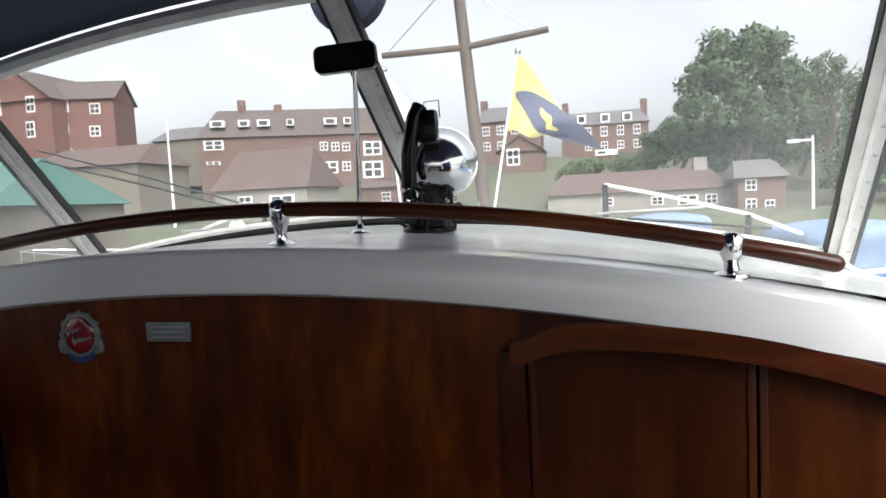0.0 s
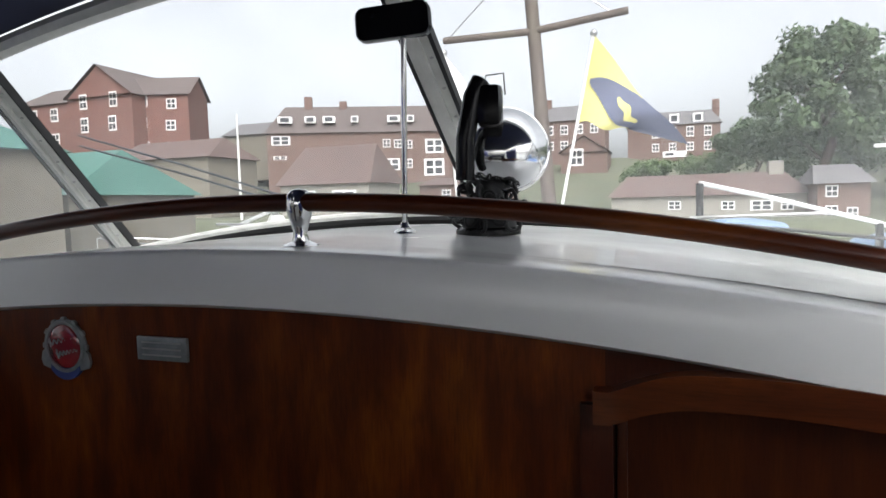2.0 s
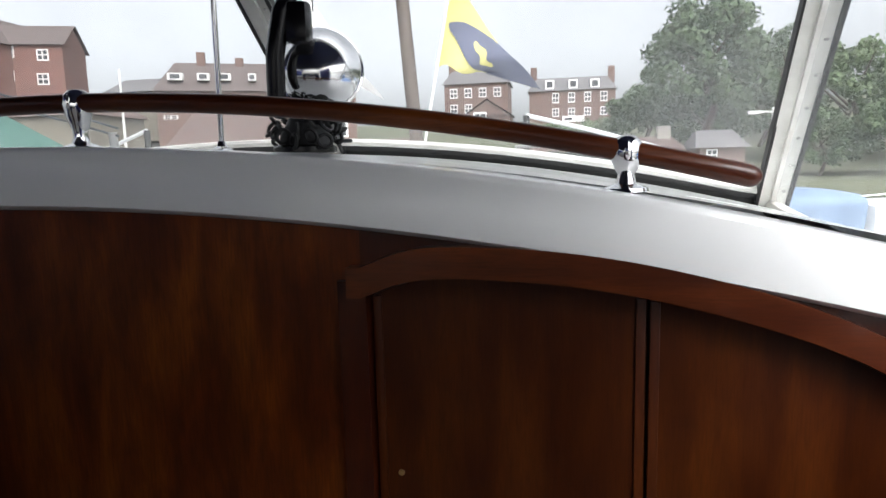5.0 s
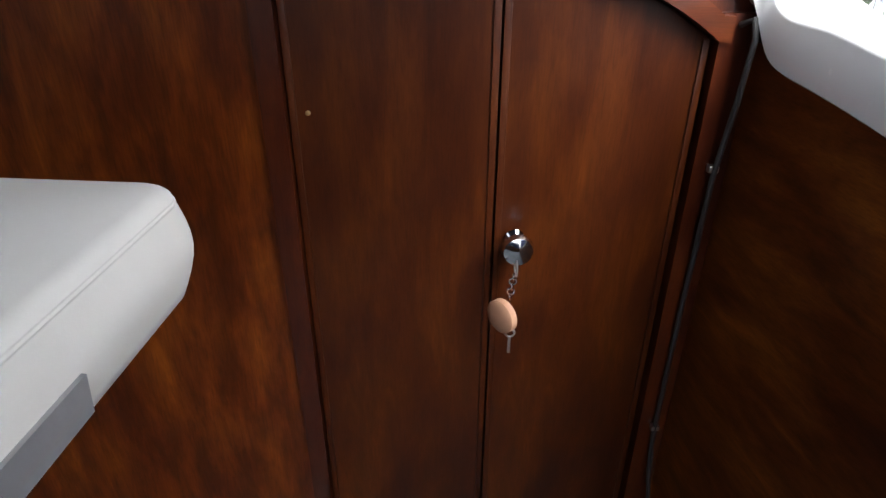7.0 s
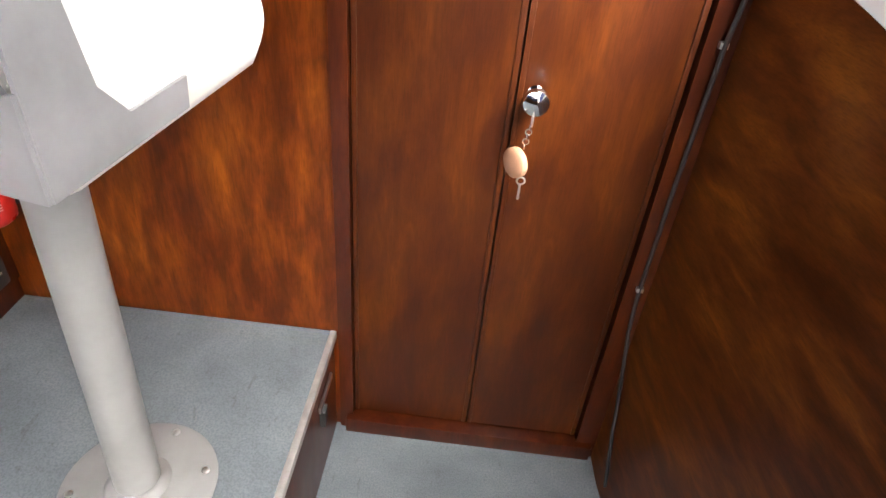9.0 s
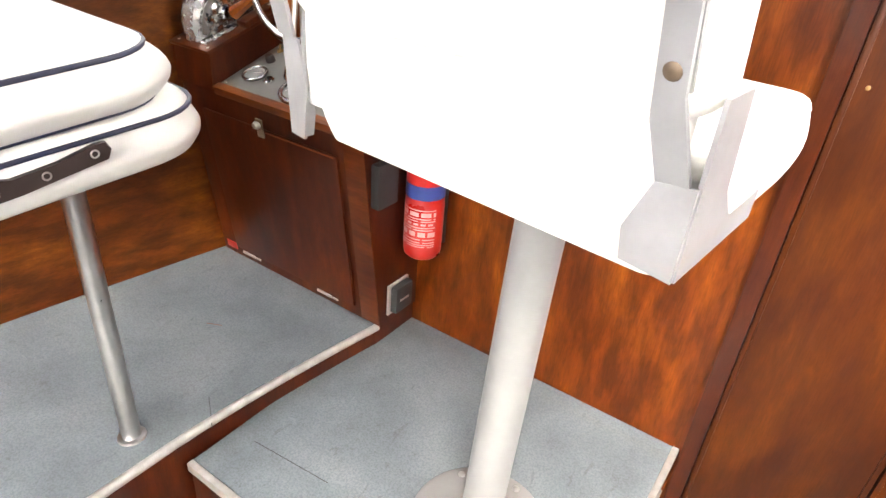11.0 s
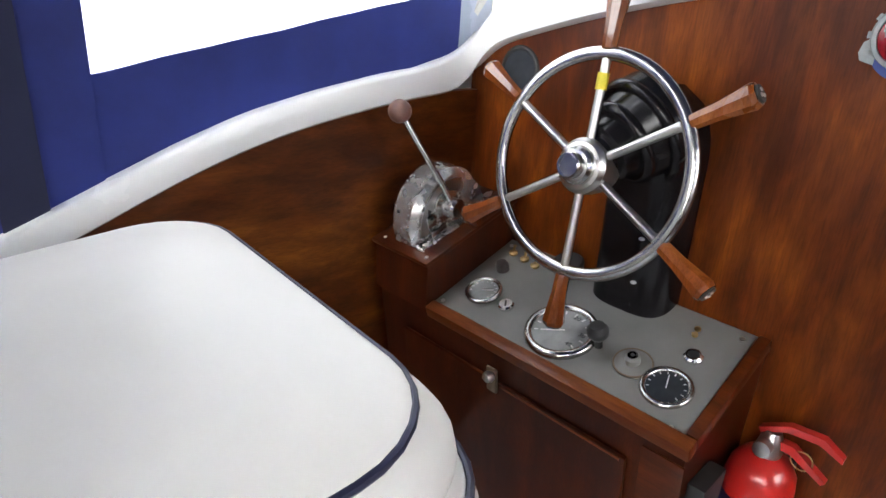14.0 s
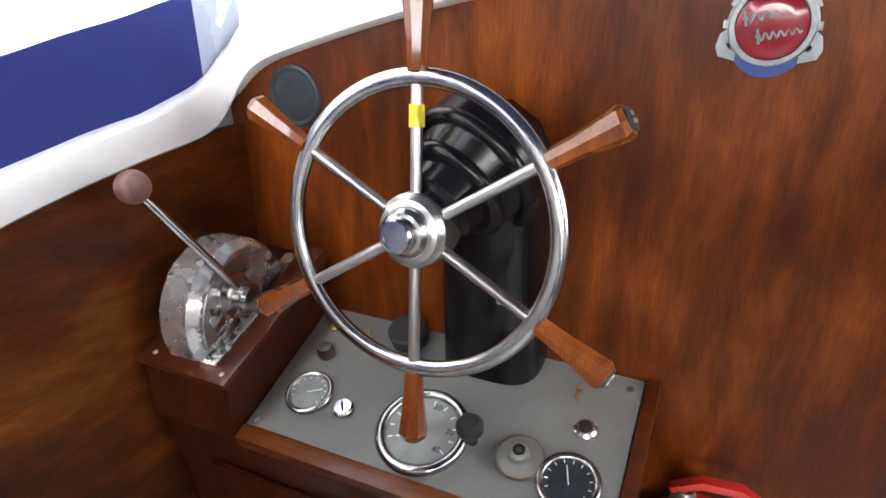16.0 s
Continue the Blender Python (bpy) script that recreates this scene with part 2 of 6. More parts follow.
gm, n_, l_, b_ = material("window_glass", 0.02)
b_.inputs["Transmission Weight"].default_value, b_.inputs["IOR"].default_value = 1.0, 1.0
b_.inputs["Base Color"].default_value = (0.93, 0.95, 0.95, 1)
tr, df, mx = n_.new("ShaderNodeBsdfTransparent"), n_.new("ShaderNodeBsdfDiffuse"), n_.new("ShaderNodeMixShader")
tr.inputs[0].default_value = (0.95, 0.96, 0.96, 1)
df.inputs[0].default_value = (0.75, 0.77, 0.77, 1)
gl, mx2 = n_.new("ShaderNodeBsdfGlossy"), n_.new("ShaderNodeMixShader")
gl.inputs["Roughness"].default_value = 0.03
# grime on the pane, plus a pale veil imitating glare from the bright outside
grime_veil = n_.new("ShaderNodeMapRange")
grime_veil.inputs["To Min"].default_value, grime_veil.inputs["To Max"].default_value = 0.17, 0.28
grime_veil.inputs["From Min"].default_value, grime_veil.inputs["From Max"].default_value = 0.4, 0.75
l_.new(noise_tex(n_, l_, coords(n_, l_, (1, 1, 1)), 3.2, 5, 0.4), grime_veil.inputs["Value"])
l_.new(grime_veil.outputs[0], mx.inputs[0])
l_.new(tr.outputs[0], mx.inputs[1])
l_.new(df.outputs[0], mx.inputs[2])
mx2.inputs[0].default_value = 0.04
l_.new(mx.outputs[0], mx2.inputs[1])
l_.new(gl.outputs[0], mx2.inputs[2])
l_.new(mx2.outputs[0], n_["Material Output"].inputs["Surface"])
M["glass"] = gm

# translucent haze whitens the view, standing in for blown-out daylight
pm, n_, l_, b_ = material("milky_glare_plastic", 0.1)
tr, tl, mx, gl, mx2 = n_.new("ShaderNodeBsdfTransparent"), n_.new("ShaderNodeBsdfTranslucent"), n_.new("ShaderNodeMixShader"), n_.new("ShaderNodeBsdfGlossy"), n_.new("ShaderNodeMixShader")
tl.inputs[0].default_value = (0.86, 0.88, 0.90, 1)
gl.inputs["Roughness"].default_value = 0.08
haze = n_.new("ShaderNodeMapRange")
haze.inputs["To Min"].default_value, haze.inputs["To Max"].default_value = 0.40, 0.55
l_.new(noise_tex(n_, l_, coords(n_, l_, (1, 1, 1)), 4.0, 4, 0.3), haze.inputs["Value"])
l_.new(haze.outputs[0], mx.inputs[0])
l_.new(tr.outputs[0], mx.inputs[1])
l_.new(tl.outputs[0], mx.inputs[2])
mx2.inputs[0].default_value = 0.04
l_.new(mx.outputs[0], mx2.inputs[1])
l_.new(gl.outputs[0], mx2.inputs[2])
l_.new(mx2.outputs[0], n_["Material Output"].inputs["Surface"])
M["plastic"] = pm

mm, n_, l_, b_ = material("mirror_glass", 0.03, 1.0)
b_.inputs["Base Color"].default_value = (0.8, 0.8, 0.8, 1)
M["mirror"] = mm


# ---- building blocks ----
BASE = {}


def root(name, loc, label, category, group="", kind=""):
    """The Empty at a thing's base; its parts are given in world metres."""
    ob = new(name)
    ob.location = loc
    ob.empty_display_size = 0.05
    BASE[ob] = Vector(loc)
    return tagged(ob, label, category, group, kind)


def part(name, geo, mat, parent=None, label="", smooth=40, kind="", category=""):
    """One mesh object from (vertices, faces) in world metres, under a thing or a part."""
    verts, faces = geo
    base = BASE[parent] if parent else Vector((0, 0, 0))
    me = bpy.data.meshes.new(name)
    me.from_pydata([tuple(Vector(v) - base) for v in verts], [], faces)
    bm = bmesh.new()
    bm.from_mesh(me)
    bmesh.ops.recalc_face_normals(bm, faces=bm.faces)
    for f in bm.faces:
        f.smooth = smooth > 0
    if smooth:
        lim = radians(smooth)
        for e in bm.edges:
            e.smooth = len(e.link_faces) == 2 and e.calc_face_angle(0) < lim
    bm.to_mesh(me)
    bm.free()
    me.materials.append(M[mat])
    ob = new(name, me)
    if parent:
        ob.parent = parent
        BASE[ob] = base
    return tagged(ob, label, category, "", kind)


def join(*geos):
    vs, fs = [], []
    for v, f in geos:
        o = len(vs)
        vs += list(v)
        fs += [tuple(i + o for i in q) for q in f]
    return vs, fs


def moved(geo, m):
    return [m @ Vector(v) for v in geo[0]], geo[1]


def block(x0, x1, y0, y1, z0, z1, r=0.004):
    """A block with chamfered edges."""
    r = min(r, (x1 - x0) / 3, (y1 - y0) / 3, (z1 - z0) / 3)
    bm = bmesh.new()
    bmesh.ops.create_cube(bm, size=1)
    for v in bm.verts:
        v.co = ((x0 + x1) / 2 + v.co.x * (x1 - x0), (y0 + y1) / 2 + v.co.y * (y1 - y0), (z0 + z1) / 2 + v.co.z * (z1 - z0))
    if r > 0:
        bmesh.ops.bevel(bm, geom=list(bm.edges), offset=r, segments=2, affect="EDGES", profile=0.6)
    bm.verts.index_update()
    g = [v.co.copy() for v in bm.verts], [tuple(v.index for v in f.verts) for f in bm.faces]
    bm.free()
    return g


def tube(pts, r, n=10, caps=True, taper=None):
    """A round bar along a line of points."""
    pts = [Vector(p) for p in pts]
    vs, fs = [], []
    t = (pts[1] - pts[0]).normalized()
    side = t.cross(Vector((0, 0, 1)))
    side = side.normalized() if side.length > 0.05 else t.cross(Vector((1, 0, 0))).normalized()
    for i, p in enumerate(pts):
        d = (pts[min(i + 1, len(pts) - 1)] - pts[max(i - 1, 0)]).normalized()
        side = (side - d * side.dot(d)).normalized()
        up = d.cross(side)
        rr = r if taper is None else r + (taper - r) * i / (len(pts) - 1)
        vs += [p + (side * math.cos(a) + up * math.sin(a)) * rr for a in (2 * math.pi * k / n for k in range(n))]
    for i in range(len(pts) - 1):
        fs += [(i * n + k, i * n + (k + 1) % n, (i + 1) * n + (k + 1) % n, (i + 1) * n + k) for k in range(n)]
    if caps:
        fs += [tuple(range(n - 1, -1, -1)), tuple((len(pts) - 1) * n + k for k in range(n))]
    return vs, fs


def turned(profile, n=28, m=None):
    """A turned form: (radius, height) pairs round the z axis, then placed by m."""
    vs, fs = [], []
    for r, z in profile:
        vs += [Vector((r * math.cos(2 * math.pi * k / n), r * math.sin(2 * math.pi * k / n), z)) for k in range(n)]
    for i in range(len(profile) - 1):
        fs += [(i * n + k, i * n + (k + 1) % n, (i + 1) * n + (k + 1) % n, (i + 1) * n + k) for k in range(n)]
    fs += [tuple(range(n - 1, -1, -1)), tuple((len(profile) - 1) * n + k for k in range(n))]
    return ([m @ v for v in vs] if m else vs), fs


def ring(R, r, n=48, k=10, m=None, flat=1.0):
    vs, fs = [], []
    for i in range(n):
        a = 2 * math.pi * i / n
        for j in range(k):
            b = 2 * math.pi * j / k
            q = R + r * math.cos(b)
            vs.append(Vector((q * math.cos(a), q * math.sin(a), r * flat * math.sin(b))))
    for i in range(n):
        for j in range(k):
            fs.append((i * k + j, (i + 1) % n * k + j, (i + 1) % n * k + (j + 1) % k, i * k + (j + 1) % k))
    return ([m @ v for v in vs] if m else vs), fs


def ball(c, r, n=18, squash=1.0):
    prof = [(max(r * math.sin(math.pi * i / n), 1e-4), -r * squash * math.cos(math.pi * i / n)) for i in range(n + 1)]
    return turned(prof, n + 6, Matrix.Translation(c))


def plate(outline, depth, m=None, n_bevel=0.0):
    """A flat outline (x, y) with a thickness along z, placed by m."""
    k = len(outline)
    b = n_bevel
    cx, cy = sum(p[0] for p in outline) / k, sum(p[1] for p in outline) / k
    vs = [Vector((x, y, 0)) for x, y in outline] + [Vector((x, y, depth - b)) for x, y in outline]
    rings = 2
    if b:
        vs += [Vector((cx + (x - cx) * (1 - b / max(abs(x - cx) + abs(y - cy), 1e-3)), cy + (y - cy) * (1 - b / max(abs(x - cx) + abs(y - cy), 1e-3)), depth)) for x, y in outline]
        rings = 3
    fs = []
    for i in range(rings - 1):
        fs += [(i * k + j, i * k + (j + 1) % k, (i + 1) * k + (j + 1) % k, (i + 1) * k + j) for j in range(k)]
    fs += [tuple(range(k - 1, -1, -1)), tuple((rings - 1) * k + j for j in range(k))]
    return ([m @ v for v in vs] if m else vs), fs


def round_rect(w, d, r, n=6):
    pts = []
    for cx, cy, a0 in ((w / 2 - r, d / 2 - r, 0), (-w / 2 + r, d / 2 - r, 90), (-w / 2 + r, -d / 2 + r, 180), (w / 2 - r, -d / 2 + r, 270)):
        pts += [(cx + r * math.cos(radians(a0 + 90 * i / n)), cy + r * math.sin(radians(a0 + 90 * i / n))) for i in range(n + 1)]
    return pts


def cushion(w, d, h, r=0.06, edge=0.025, crown=0.015, m=None, belly=0.008, wrinkle=0.0):
    """An upholstered pad: rounded outline, soft edges, a crowned top."""
    lift = h - edge * 1.3
    prof = [(edge * 0.7, 0.0), (edge * 0.2, edge * 0.3)]
    prof += [(edge * 0.2 * (1 - u) - belly * math.sin(math.pi * u), edge * 0.3 + lift * u) for u in (0.12, 0.25, 0.38, 0.5, 0.62, 0.75, 0.88)]
    prof += [(0, h - edge), (edge * 0.08, h - edge * 0.6), (edge * 0.3, h - edge * 0.3), (edge * 0.6, h - edge * 0.1), (edge, h)]
    out, fs = [], []
    base = round_rect(w, d, r, 7)
    k = len(base)
    for inset, z in prof:
        out += [Vector((x * (1 - 2 * inset / w), y * (1 - 2 * inset / d), z)) for x, y in base]
    for s in (0.86, 0.7, 0.5, 0.28, 0.1):
        q = 1 - s * s
        out += [Vector((x * s * (1 - 2 * edge / w), y * s * (1 - 2 * edge / d), h + crown * q + wrinkle * noise.noise(Vector((x * s * 9, y * s * 9, 3))))) for x, y in base]
    rows = len(out) // k
    for i in range(rows - 1):
        fs += [(i * k + j, i * k + (j + 1) % k, (i + 1) * k + (j + 1) % k, (i + 1) * k + j) for j in range(k)]
    fs += [tuple(range(k - 1, -1, -1)), tuple((rows - 1) * k + j for j in range(k))]
    return ([m @ v for v in out] if m else out), fs


def piping(w, d, r, z, rad=0.005, m=None):
    p = [Vector((x, y, z)) for x, y in round_rect(w, d, r, 7)]
    p = [m @ v for v in p] if m else p
    return tube(p + p[:2], rad, 8, False)


def sheet(xs, lo, hi, y0, y1):
    """A board between two curves lo(x) and hi(x), from y0 to y1 thick."""
    vs, fs, k = [], [], 4
    for x in xs:
        a, b = lo(x), max(hi(x), lo(x) + 0.001)
        vs += [Vector((x, y0, a)), Vector((x, y0, b)), Vector((x, y1, b)), Vector((x, y1, a))]
    for i in range(len(xs) - 1):
        for j in range(4):
            fs.append((i * k + j, i * k + (j + 1) % k, (i + 1) * k + (j + 1) % k, (i + 1) * k + j))
    fs += [(0, 1, 2, 3), tuple((len(xs) - 1) * k + j for j in (3, 2, 1, 0))]
    return vs, fs


def span(a, b, n):
    return [a + (b - a) * i / n for i in range(n + 1)]


# ---- the boat's lines ----
MID, BULK, SOLE, BOX, HELM = 0.03, 1.36, 0.0, 0.364, 0.418


def half(y):
    """Half the cockpit's width."""
    d = 1.36 - y
    return 1.08 + 0.16 * d - 0.02 * d * d


def arch(x):
    """Top of the timber bulkhead."""
    return 1.592 - 0.105 * (x + 0.10) ** 2 - 0.14 * max(-0.5 - x, 0) ** 1.5


def sheer(y):
    """Lower edge of the cockpit coaming."""
    steps = [y - 0.09, y - 0.045, y, y + 0.045, y + 0.09]
    return sum(float(np.interp(q, [-2.2, -0.6, 0.0, 0.35, 0.59, 0.71, 0.82, 0.93, 1.05, 1.16, 1.26, 1.4], [0.92, 0.94, 0.98, 1.05, 1.145, 1.203, 1.25, 1.286, 1.312, 1.33, 1.345, 1.35])) for q in steps) / 5


def deck(x):
    return 1.669 - 0.105 * (x + 0.08) ** 2


# ---- the boat: shell, deck, bulkhead, floors ----
def coaming_line():
    """Inner lower edge of the white coaming: up the port side, over the arch, down the starboard side; with the outward direction."""
    pts = []
    ys = span(-2.0, 1.295, 52)
    for y in ys:
        pts.append((MID - half(y), y, sheer(y) + 0.016, Vector((-1, 0, 0))))
    r = 0.055
    for i in range(1, 16):
        a = radians(90 * i / 16)
        s = i / 16
        x = MID - half(1.26) + r * (1 - math.cos(a))
        pts.append((x, 1.295 + r * math.sin(a), sheer(1.295) + 0.016 * (1 - s) + (arch(x) - sheer(1.295)) * (s * s * (3 - 2 * s)), Vector((-math.cos(a), math.sin(a), 0))))
    lim = half(1.26) - r
    for x in span(MID - lim, MID + lim, 60):
        pts.append((x, 1.35, arch(x), Vector((0, 1, 0))))
    left = pts[:len(ys) + 15]
    for x, y, z, o in reversed(left):
        pts.append((2 * MID - x, y, z - 0.026 * min(max((1.345 - y) / 0.05, 0), 1), Vector((-o.x, o.y, 0))))
    line = [Vector(p[:3]) for p in pts]
    run = [0.0]
    for a, b in zip(line, line[1:]):
        run.append(run[-1] + (b - a).length)
    steps = span(0, run[-1], 900)
    even = [Vector([float(np.interp(q, run, [p[k] for p in line])) for k in range(3)]) for q in steps]
    for _ in range(2):
        even = even[:3] + [sum(even[i - 3:i + 4], Vector((0, 0, 0))) / 7 for i in range(3, len(even) - 3)] + even[-3:]
    out = []
    for i, p in enumerate(even):
        t = even[min(i + 1, len(even) - 1)] - even[max(i - 1, 0)]
        out.append((p.x, p.y, p.z, Vector((-t.y, t.x, 0)).normalized()))
    return out


def coaming():
    vs, fs = [], []
    pts = coaming_line()
    for x, y, z, o in pts:
        t = min(max((abs(x - MID) - 0.7) / 0.4, 0), 1)
        h = 0.077 - 0.007 * (t if y > 1.2 else 1) - (0.016 if x < 0 else -0.01) * min(max((1.30 - y) / 0.1, 0), 1)
        p = Vector((x, y, z))
        prof = [(0.0, -0.001), (-0.008, 0.004), (-0.009, h - 0.007), (-0.006, h - 0.001), (0.002, h + 0.001), (0.11, h + 0.002), (0.15, h - 0.015), (0.16, -0.03)]
        vs += [p + o * a + Vector((0, 0, b)) for a, b in prof]
    k = 8
    for i in range(len(pts) - 1):
        fs += [(i * k + j, i * k + (j + 1) % k, (i + 1) * k + (j + 1) % k, (i + 1) * k + j) for j in range(k)]
    fs += [tuple(range(k)), tuple((len(pts) - 1) * k + j for j in range(k - 1, -1, -1))]
    return vs, fs


tagged(part("trim_coaming", coaming(), "gel", smooth=50), "glossy white moulded coaming round the cockpit", "coaming", "", "structure")


def fore_width(y):
    """Half the width of the cabin top at y."""
    return (1.12 + 0.06 * min(y - 1.44, 0.8)) * math.cos(min(max((y - 2.0) / 3.9, 0), 0.97) * math.pi / 2) ** 0.6


def fore_height(x, y):
    return deck(x if abs(x) < 1.3 else 1.3) - 0.10 * max(y - 2.5, 0) ** 1.2


def foredeck():
    """The cabin top from the arch to the stem."""
    vs, fs = [], []
    ys, us = span(1.44, 5.6, 26), span(-1, 1, 30)
    for y in ys:
        w = fore_width(y)
        for u in us:
            x = MID + u * w
            vs.append(Vector((x, y, fore_height(x, y))))
    k = len(us)
    for i in range(len(ys) - 1):
        fs += [(i * k + j, i * k + j + 1, (i + 1) * k + j + 1, (i + 1) * k + j) for j in range(k - 1)]
    return vs, fs


tagged(part("deck", foredeck(), "gel"), "white gelcoat cabin top of the cruiser", "deck", "", "structure")


def hull():
    vs, fs = [], []
    ys = span(-2.2, 1.359, 18) + span(1.44, 5.6, 26)
    for y in ys:
        if y < 1.36:
            w = half(y) + 0.16
        else:
            w = fore_width(y) + 0.004
        top = sheer(min(y, 1.3)) - 0.03 if y < 1.36 else fore_height(MID + fore_width(y), y) - 0.003
        for s in (-1, 1):
            vs += [Vector((MID + s * w, y, top)), Vector((MID + s * w * 0.93, y, 0.1)), Vector((MID + s * w * 0.7, y, -0.75))]
    for i in range(len(ys) - 1):
        a, b = i * 6, (i + 1) * 6
        for o in (0, 1, 3, 4):
            fs.append((a + o, a + o + 1, b + o + 1, b + o))
        fs.append((a + 2, a + 5, b + 5, b + 2))
    fs.append((0, 1, 4, 3))
    fs.append((1, 2, 5, 4))
    return vs, fs


tagged(part("wall_hull", hull(), "gel"), "white moulded hull of the cruiser", "hull", "", "structure")


def side_panel(s):
    vs, fs = [], []
    ys = span(-2.0, 1.36, 34)
    for y in ys:
        x = MID + s * half(min(y, 1.3))
        top = sheer(min(y, 1.25)) + 0.02
        vs += [Vector((x, y, -0.03)), Vector((x, y, top)), Vector((x + s * 0.02, y, top)), Vector((x + s * 0.02, y, -0.03))]
    for i in range(len(ys) - 1):
        fs += [(i * 4 + j, i * 4 + (j + 1) % 4, (i + 1) * 4 + (j + 1) % 4, (i + 1) * 4 + j) for j in range(4)]
    fs += [(0, 1, 2, 3), tuple((len(ys) - 1) * 4 + j for j in (3, 2, 1, 0))]
    return vs, fs


tagged(part("wall_port", side_panel(-1), "teak"), "varnished plywood lining of the cockpit side", "wall", "", "structure")
tagged(part("wall_starboard", side_panel(1), "teak"), "varnished plywood lining of the cockpit side", "wall", "", "structure")

DOOR_L, DOOR_M, DOOR_R = 0.437, 0.757, 1.065


def door_head(x):
    """Underside of the arched moulding over the doors."""
    e = min((x - DOOR_L) / 0.09, 1)
    f = min(max((x - 0.86) / 0.205, 0), 1)
    return 1.506 - 0.024 * (1 - e) ** 2 - 0.47 * max(x - 0.55, 0) ** 2 - 0.02 * f ** 3


bulk = tagged(part("wall_bulkhead", sheet(span(-1.078, 0.4285, 44), lambda x: -0.02, lambda x: arch(x) + 0.02, BULK, BULK + 0.02), "ply"), "varnished mahogany plywood cabin bulkhead", "wall", "", "structure")
tagged(part("wall_bulkhead_header", sheet(span(0.428, 1.132, 30), lambda x: door_head(min(max(x, DOOR_L), DOOR_R)) + 0.02, lambda x: arch(x) + 0.02, BULK, BULK + 0.02), "mahog"), "mahogany header board over the cabin doors", "wall", "", "structure")
tagged(part("trim_door_arch", sheet(span(DOOR_L - 0.02, DOOR_R + 0.015, 40), lambda x: door_head(min(max(x, DOOR_L), DOOR_R)), lambda x: door_head(min(max(x, DOOR_L), DOOR_R)) + 0.036, BULK - 0.022, BULK + 0.018), "mahog_h"), "arched mahogany moulding over the cabin doors", "trim", "", "structure")
tagged(part("trim_door_post", sheet([0.402, 0.425, DOOR_L], lambda x: -0.02, lambda x: 1.50, BULK - 0.010, BULK + 0.03), "mahog"), "dark mahogany door post beside the cabin doors", "trim", "", "structure")
tagged(part("trim_door_post_outer", sheet([DOOR_R + 0.002, 1.132], lambda x: -0.02, lambda x: 1.40, BULK - 0.012, BULK + 0.03), "mahog"), "dark mahogany door post in the corner", "trim", "", "structure")


def door(name, x0, x1, label):
    d = root(name, ((x0 + x1) / 2, BULK + 0.02, 0.06), label, "door", "cabin doors")
    part("panel", sheet(span(x0, x1, 12), lambda x: 0.06, lambda x: door_head(min(max(x, DOOR_L), DOOR_R)) - 0.004, BULK + 0.008, BULK + 0.03), "doorwood", d)
    for a, b in ((x0, x0 + 0.011), (x1 - 0.011, x1)):
        part("stile_bead", block(a, b, BULK + 0.0045, BULK + 0.010, 0.06, door_head((a + b) / 2) - 0.006, 0.003), "doorwood", d)
    return d


d1 = door("cabin_door", DOOR_L + 0.003, DOOR_M - 0.002, "closed varnished mahogany cabin door leaf")
d2 = door("cabin_door", DOOR_M + 0.002, DOOR_R - 0.003, "closed mahogany cabin door leaf with chrome knob")
face = Matrix.Rotation(radians(90), 4, "X")
KX, KZ = 0.793, 1.040
part("knob", turned([(0.012, 0.0), (0.017, 0.004), (0.010, 0.012), (0.010, 0.022), (0.022, 0.030), (0.027, 0.042), (0.024, 0.053), (0.012, 0.058), (0.001, 0.059)], 24, Matrix.Translation((KX, BULK + 0.006, KZ)) @ face), "chrome", d2, "polished chrome door knob")
part("nail_head", turned([(0.004, 0), (0.004, 0.002), (0.001, 0.003)], 10, Matrix.Translation((0.468, BULK + 0.008, 1.256)) @ face), "brass", d1)
fob = root("key_fob", (KX - 0.01, BULK - 0.05, 0.84), "keys with a round pale wooden fob on the knob", "key fob")
part("ring", ring(0.014, 0.0016, 24, 6, Matrix.Translation((KX - 0.002, BULK - 0.045, KZ - 0.030)) @ Matrix.Rotation(radians(90), 4, "Y")), "steel", fob)
for i in range(5):
    part("chain_link", ring(0.006, 0.0016, 14, 6, Matrix.Translation((KX - 0.004 - 0.001 * i, BULK - 0.042 + 0.001 * i, KZ - 0.048 - 0.0105 * i)) @ Matrix.Rotation(radians(90 * (i % 2)), 4, "Z") @ Matrix.Rotation(radians(90), 4, "Y")), "chrome", fob)
part("disc", turned([(0.001, -0.009), (0.026, -0.009), (0.030, -0.006), (0.030, 0.006), (0.026, 0.009), (0.001, 0.009)], 28, Matrix.Translation((KX - 0.022, BULK - 0.055, 0.922)) @ Matrix.Rotation(radians(-52), 4, "Z") @ face), "fob", fob, "pale wooden disc")
part("key", join(ring(0.008, 0.002, 16, 6, Matrix.Translation((KX - 0.004, BULK - 0.04, 0.875)) @ face), block(KX - 0.007, KX - 0.002, BULK - 0.042, BULK - 0.039, 0.832, 0.868, 0.001)), "steel", fob)

# floors: lower sole, seat box, helm platform
tagged(part("floor", block(MID - 1.36, MID + 1.36, -2.1, 1.40, -0.04, SOLE, 0), "floor", smooth=0), "grey-blue vinyl cockpit sole", "floor", "", "structure")
tagged(part("floor_sill", block(0.42, 1.11, BULK - 0.03, BULK + 0.04, 0.001, 0.055, 0.005), "mahog"), "dark timber sill under the cabin doors", "sill", "", "structure")
BX0, BX1, BY0, BY1 = -0.462, 0.393, 0.615, 1.357
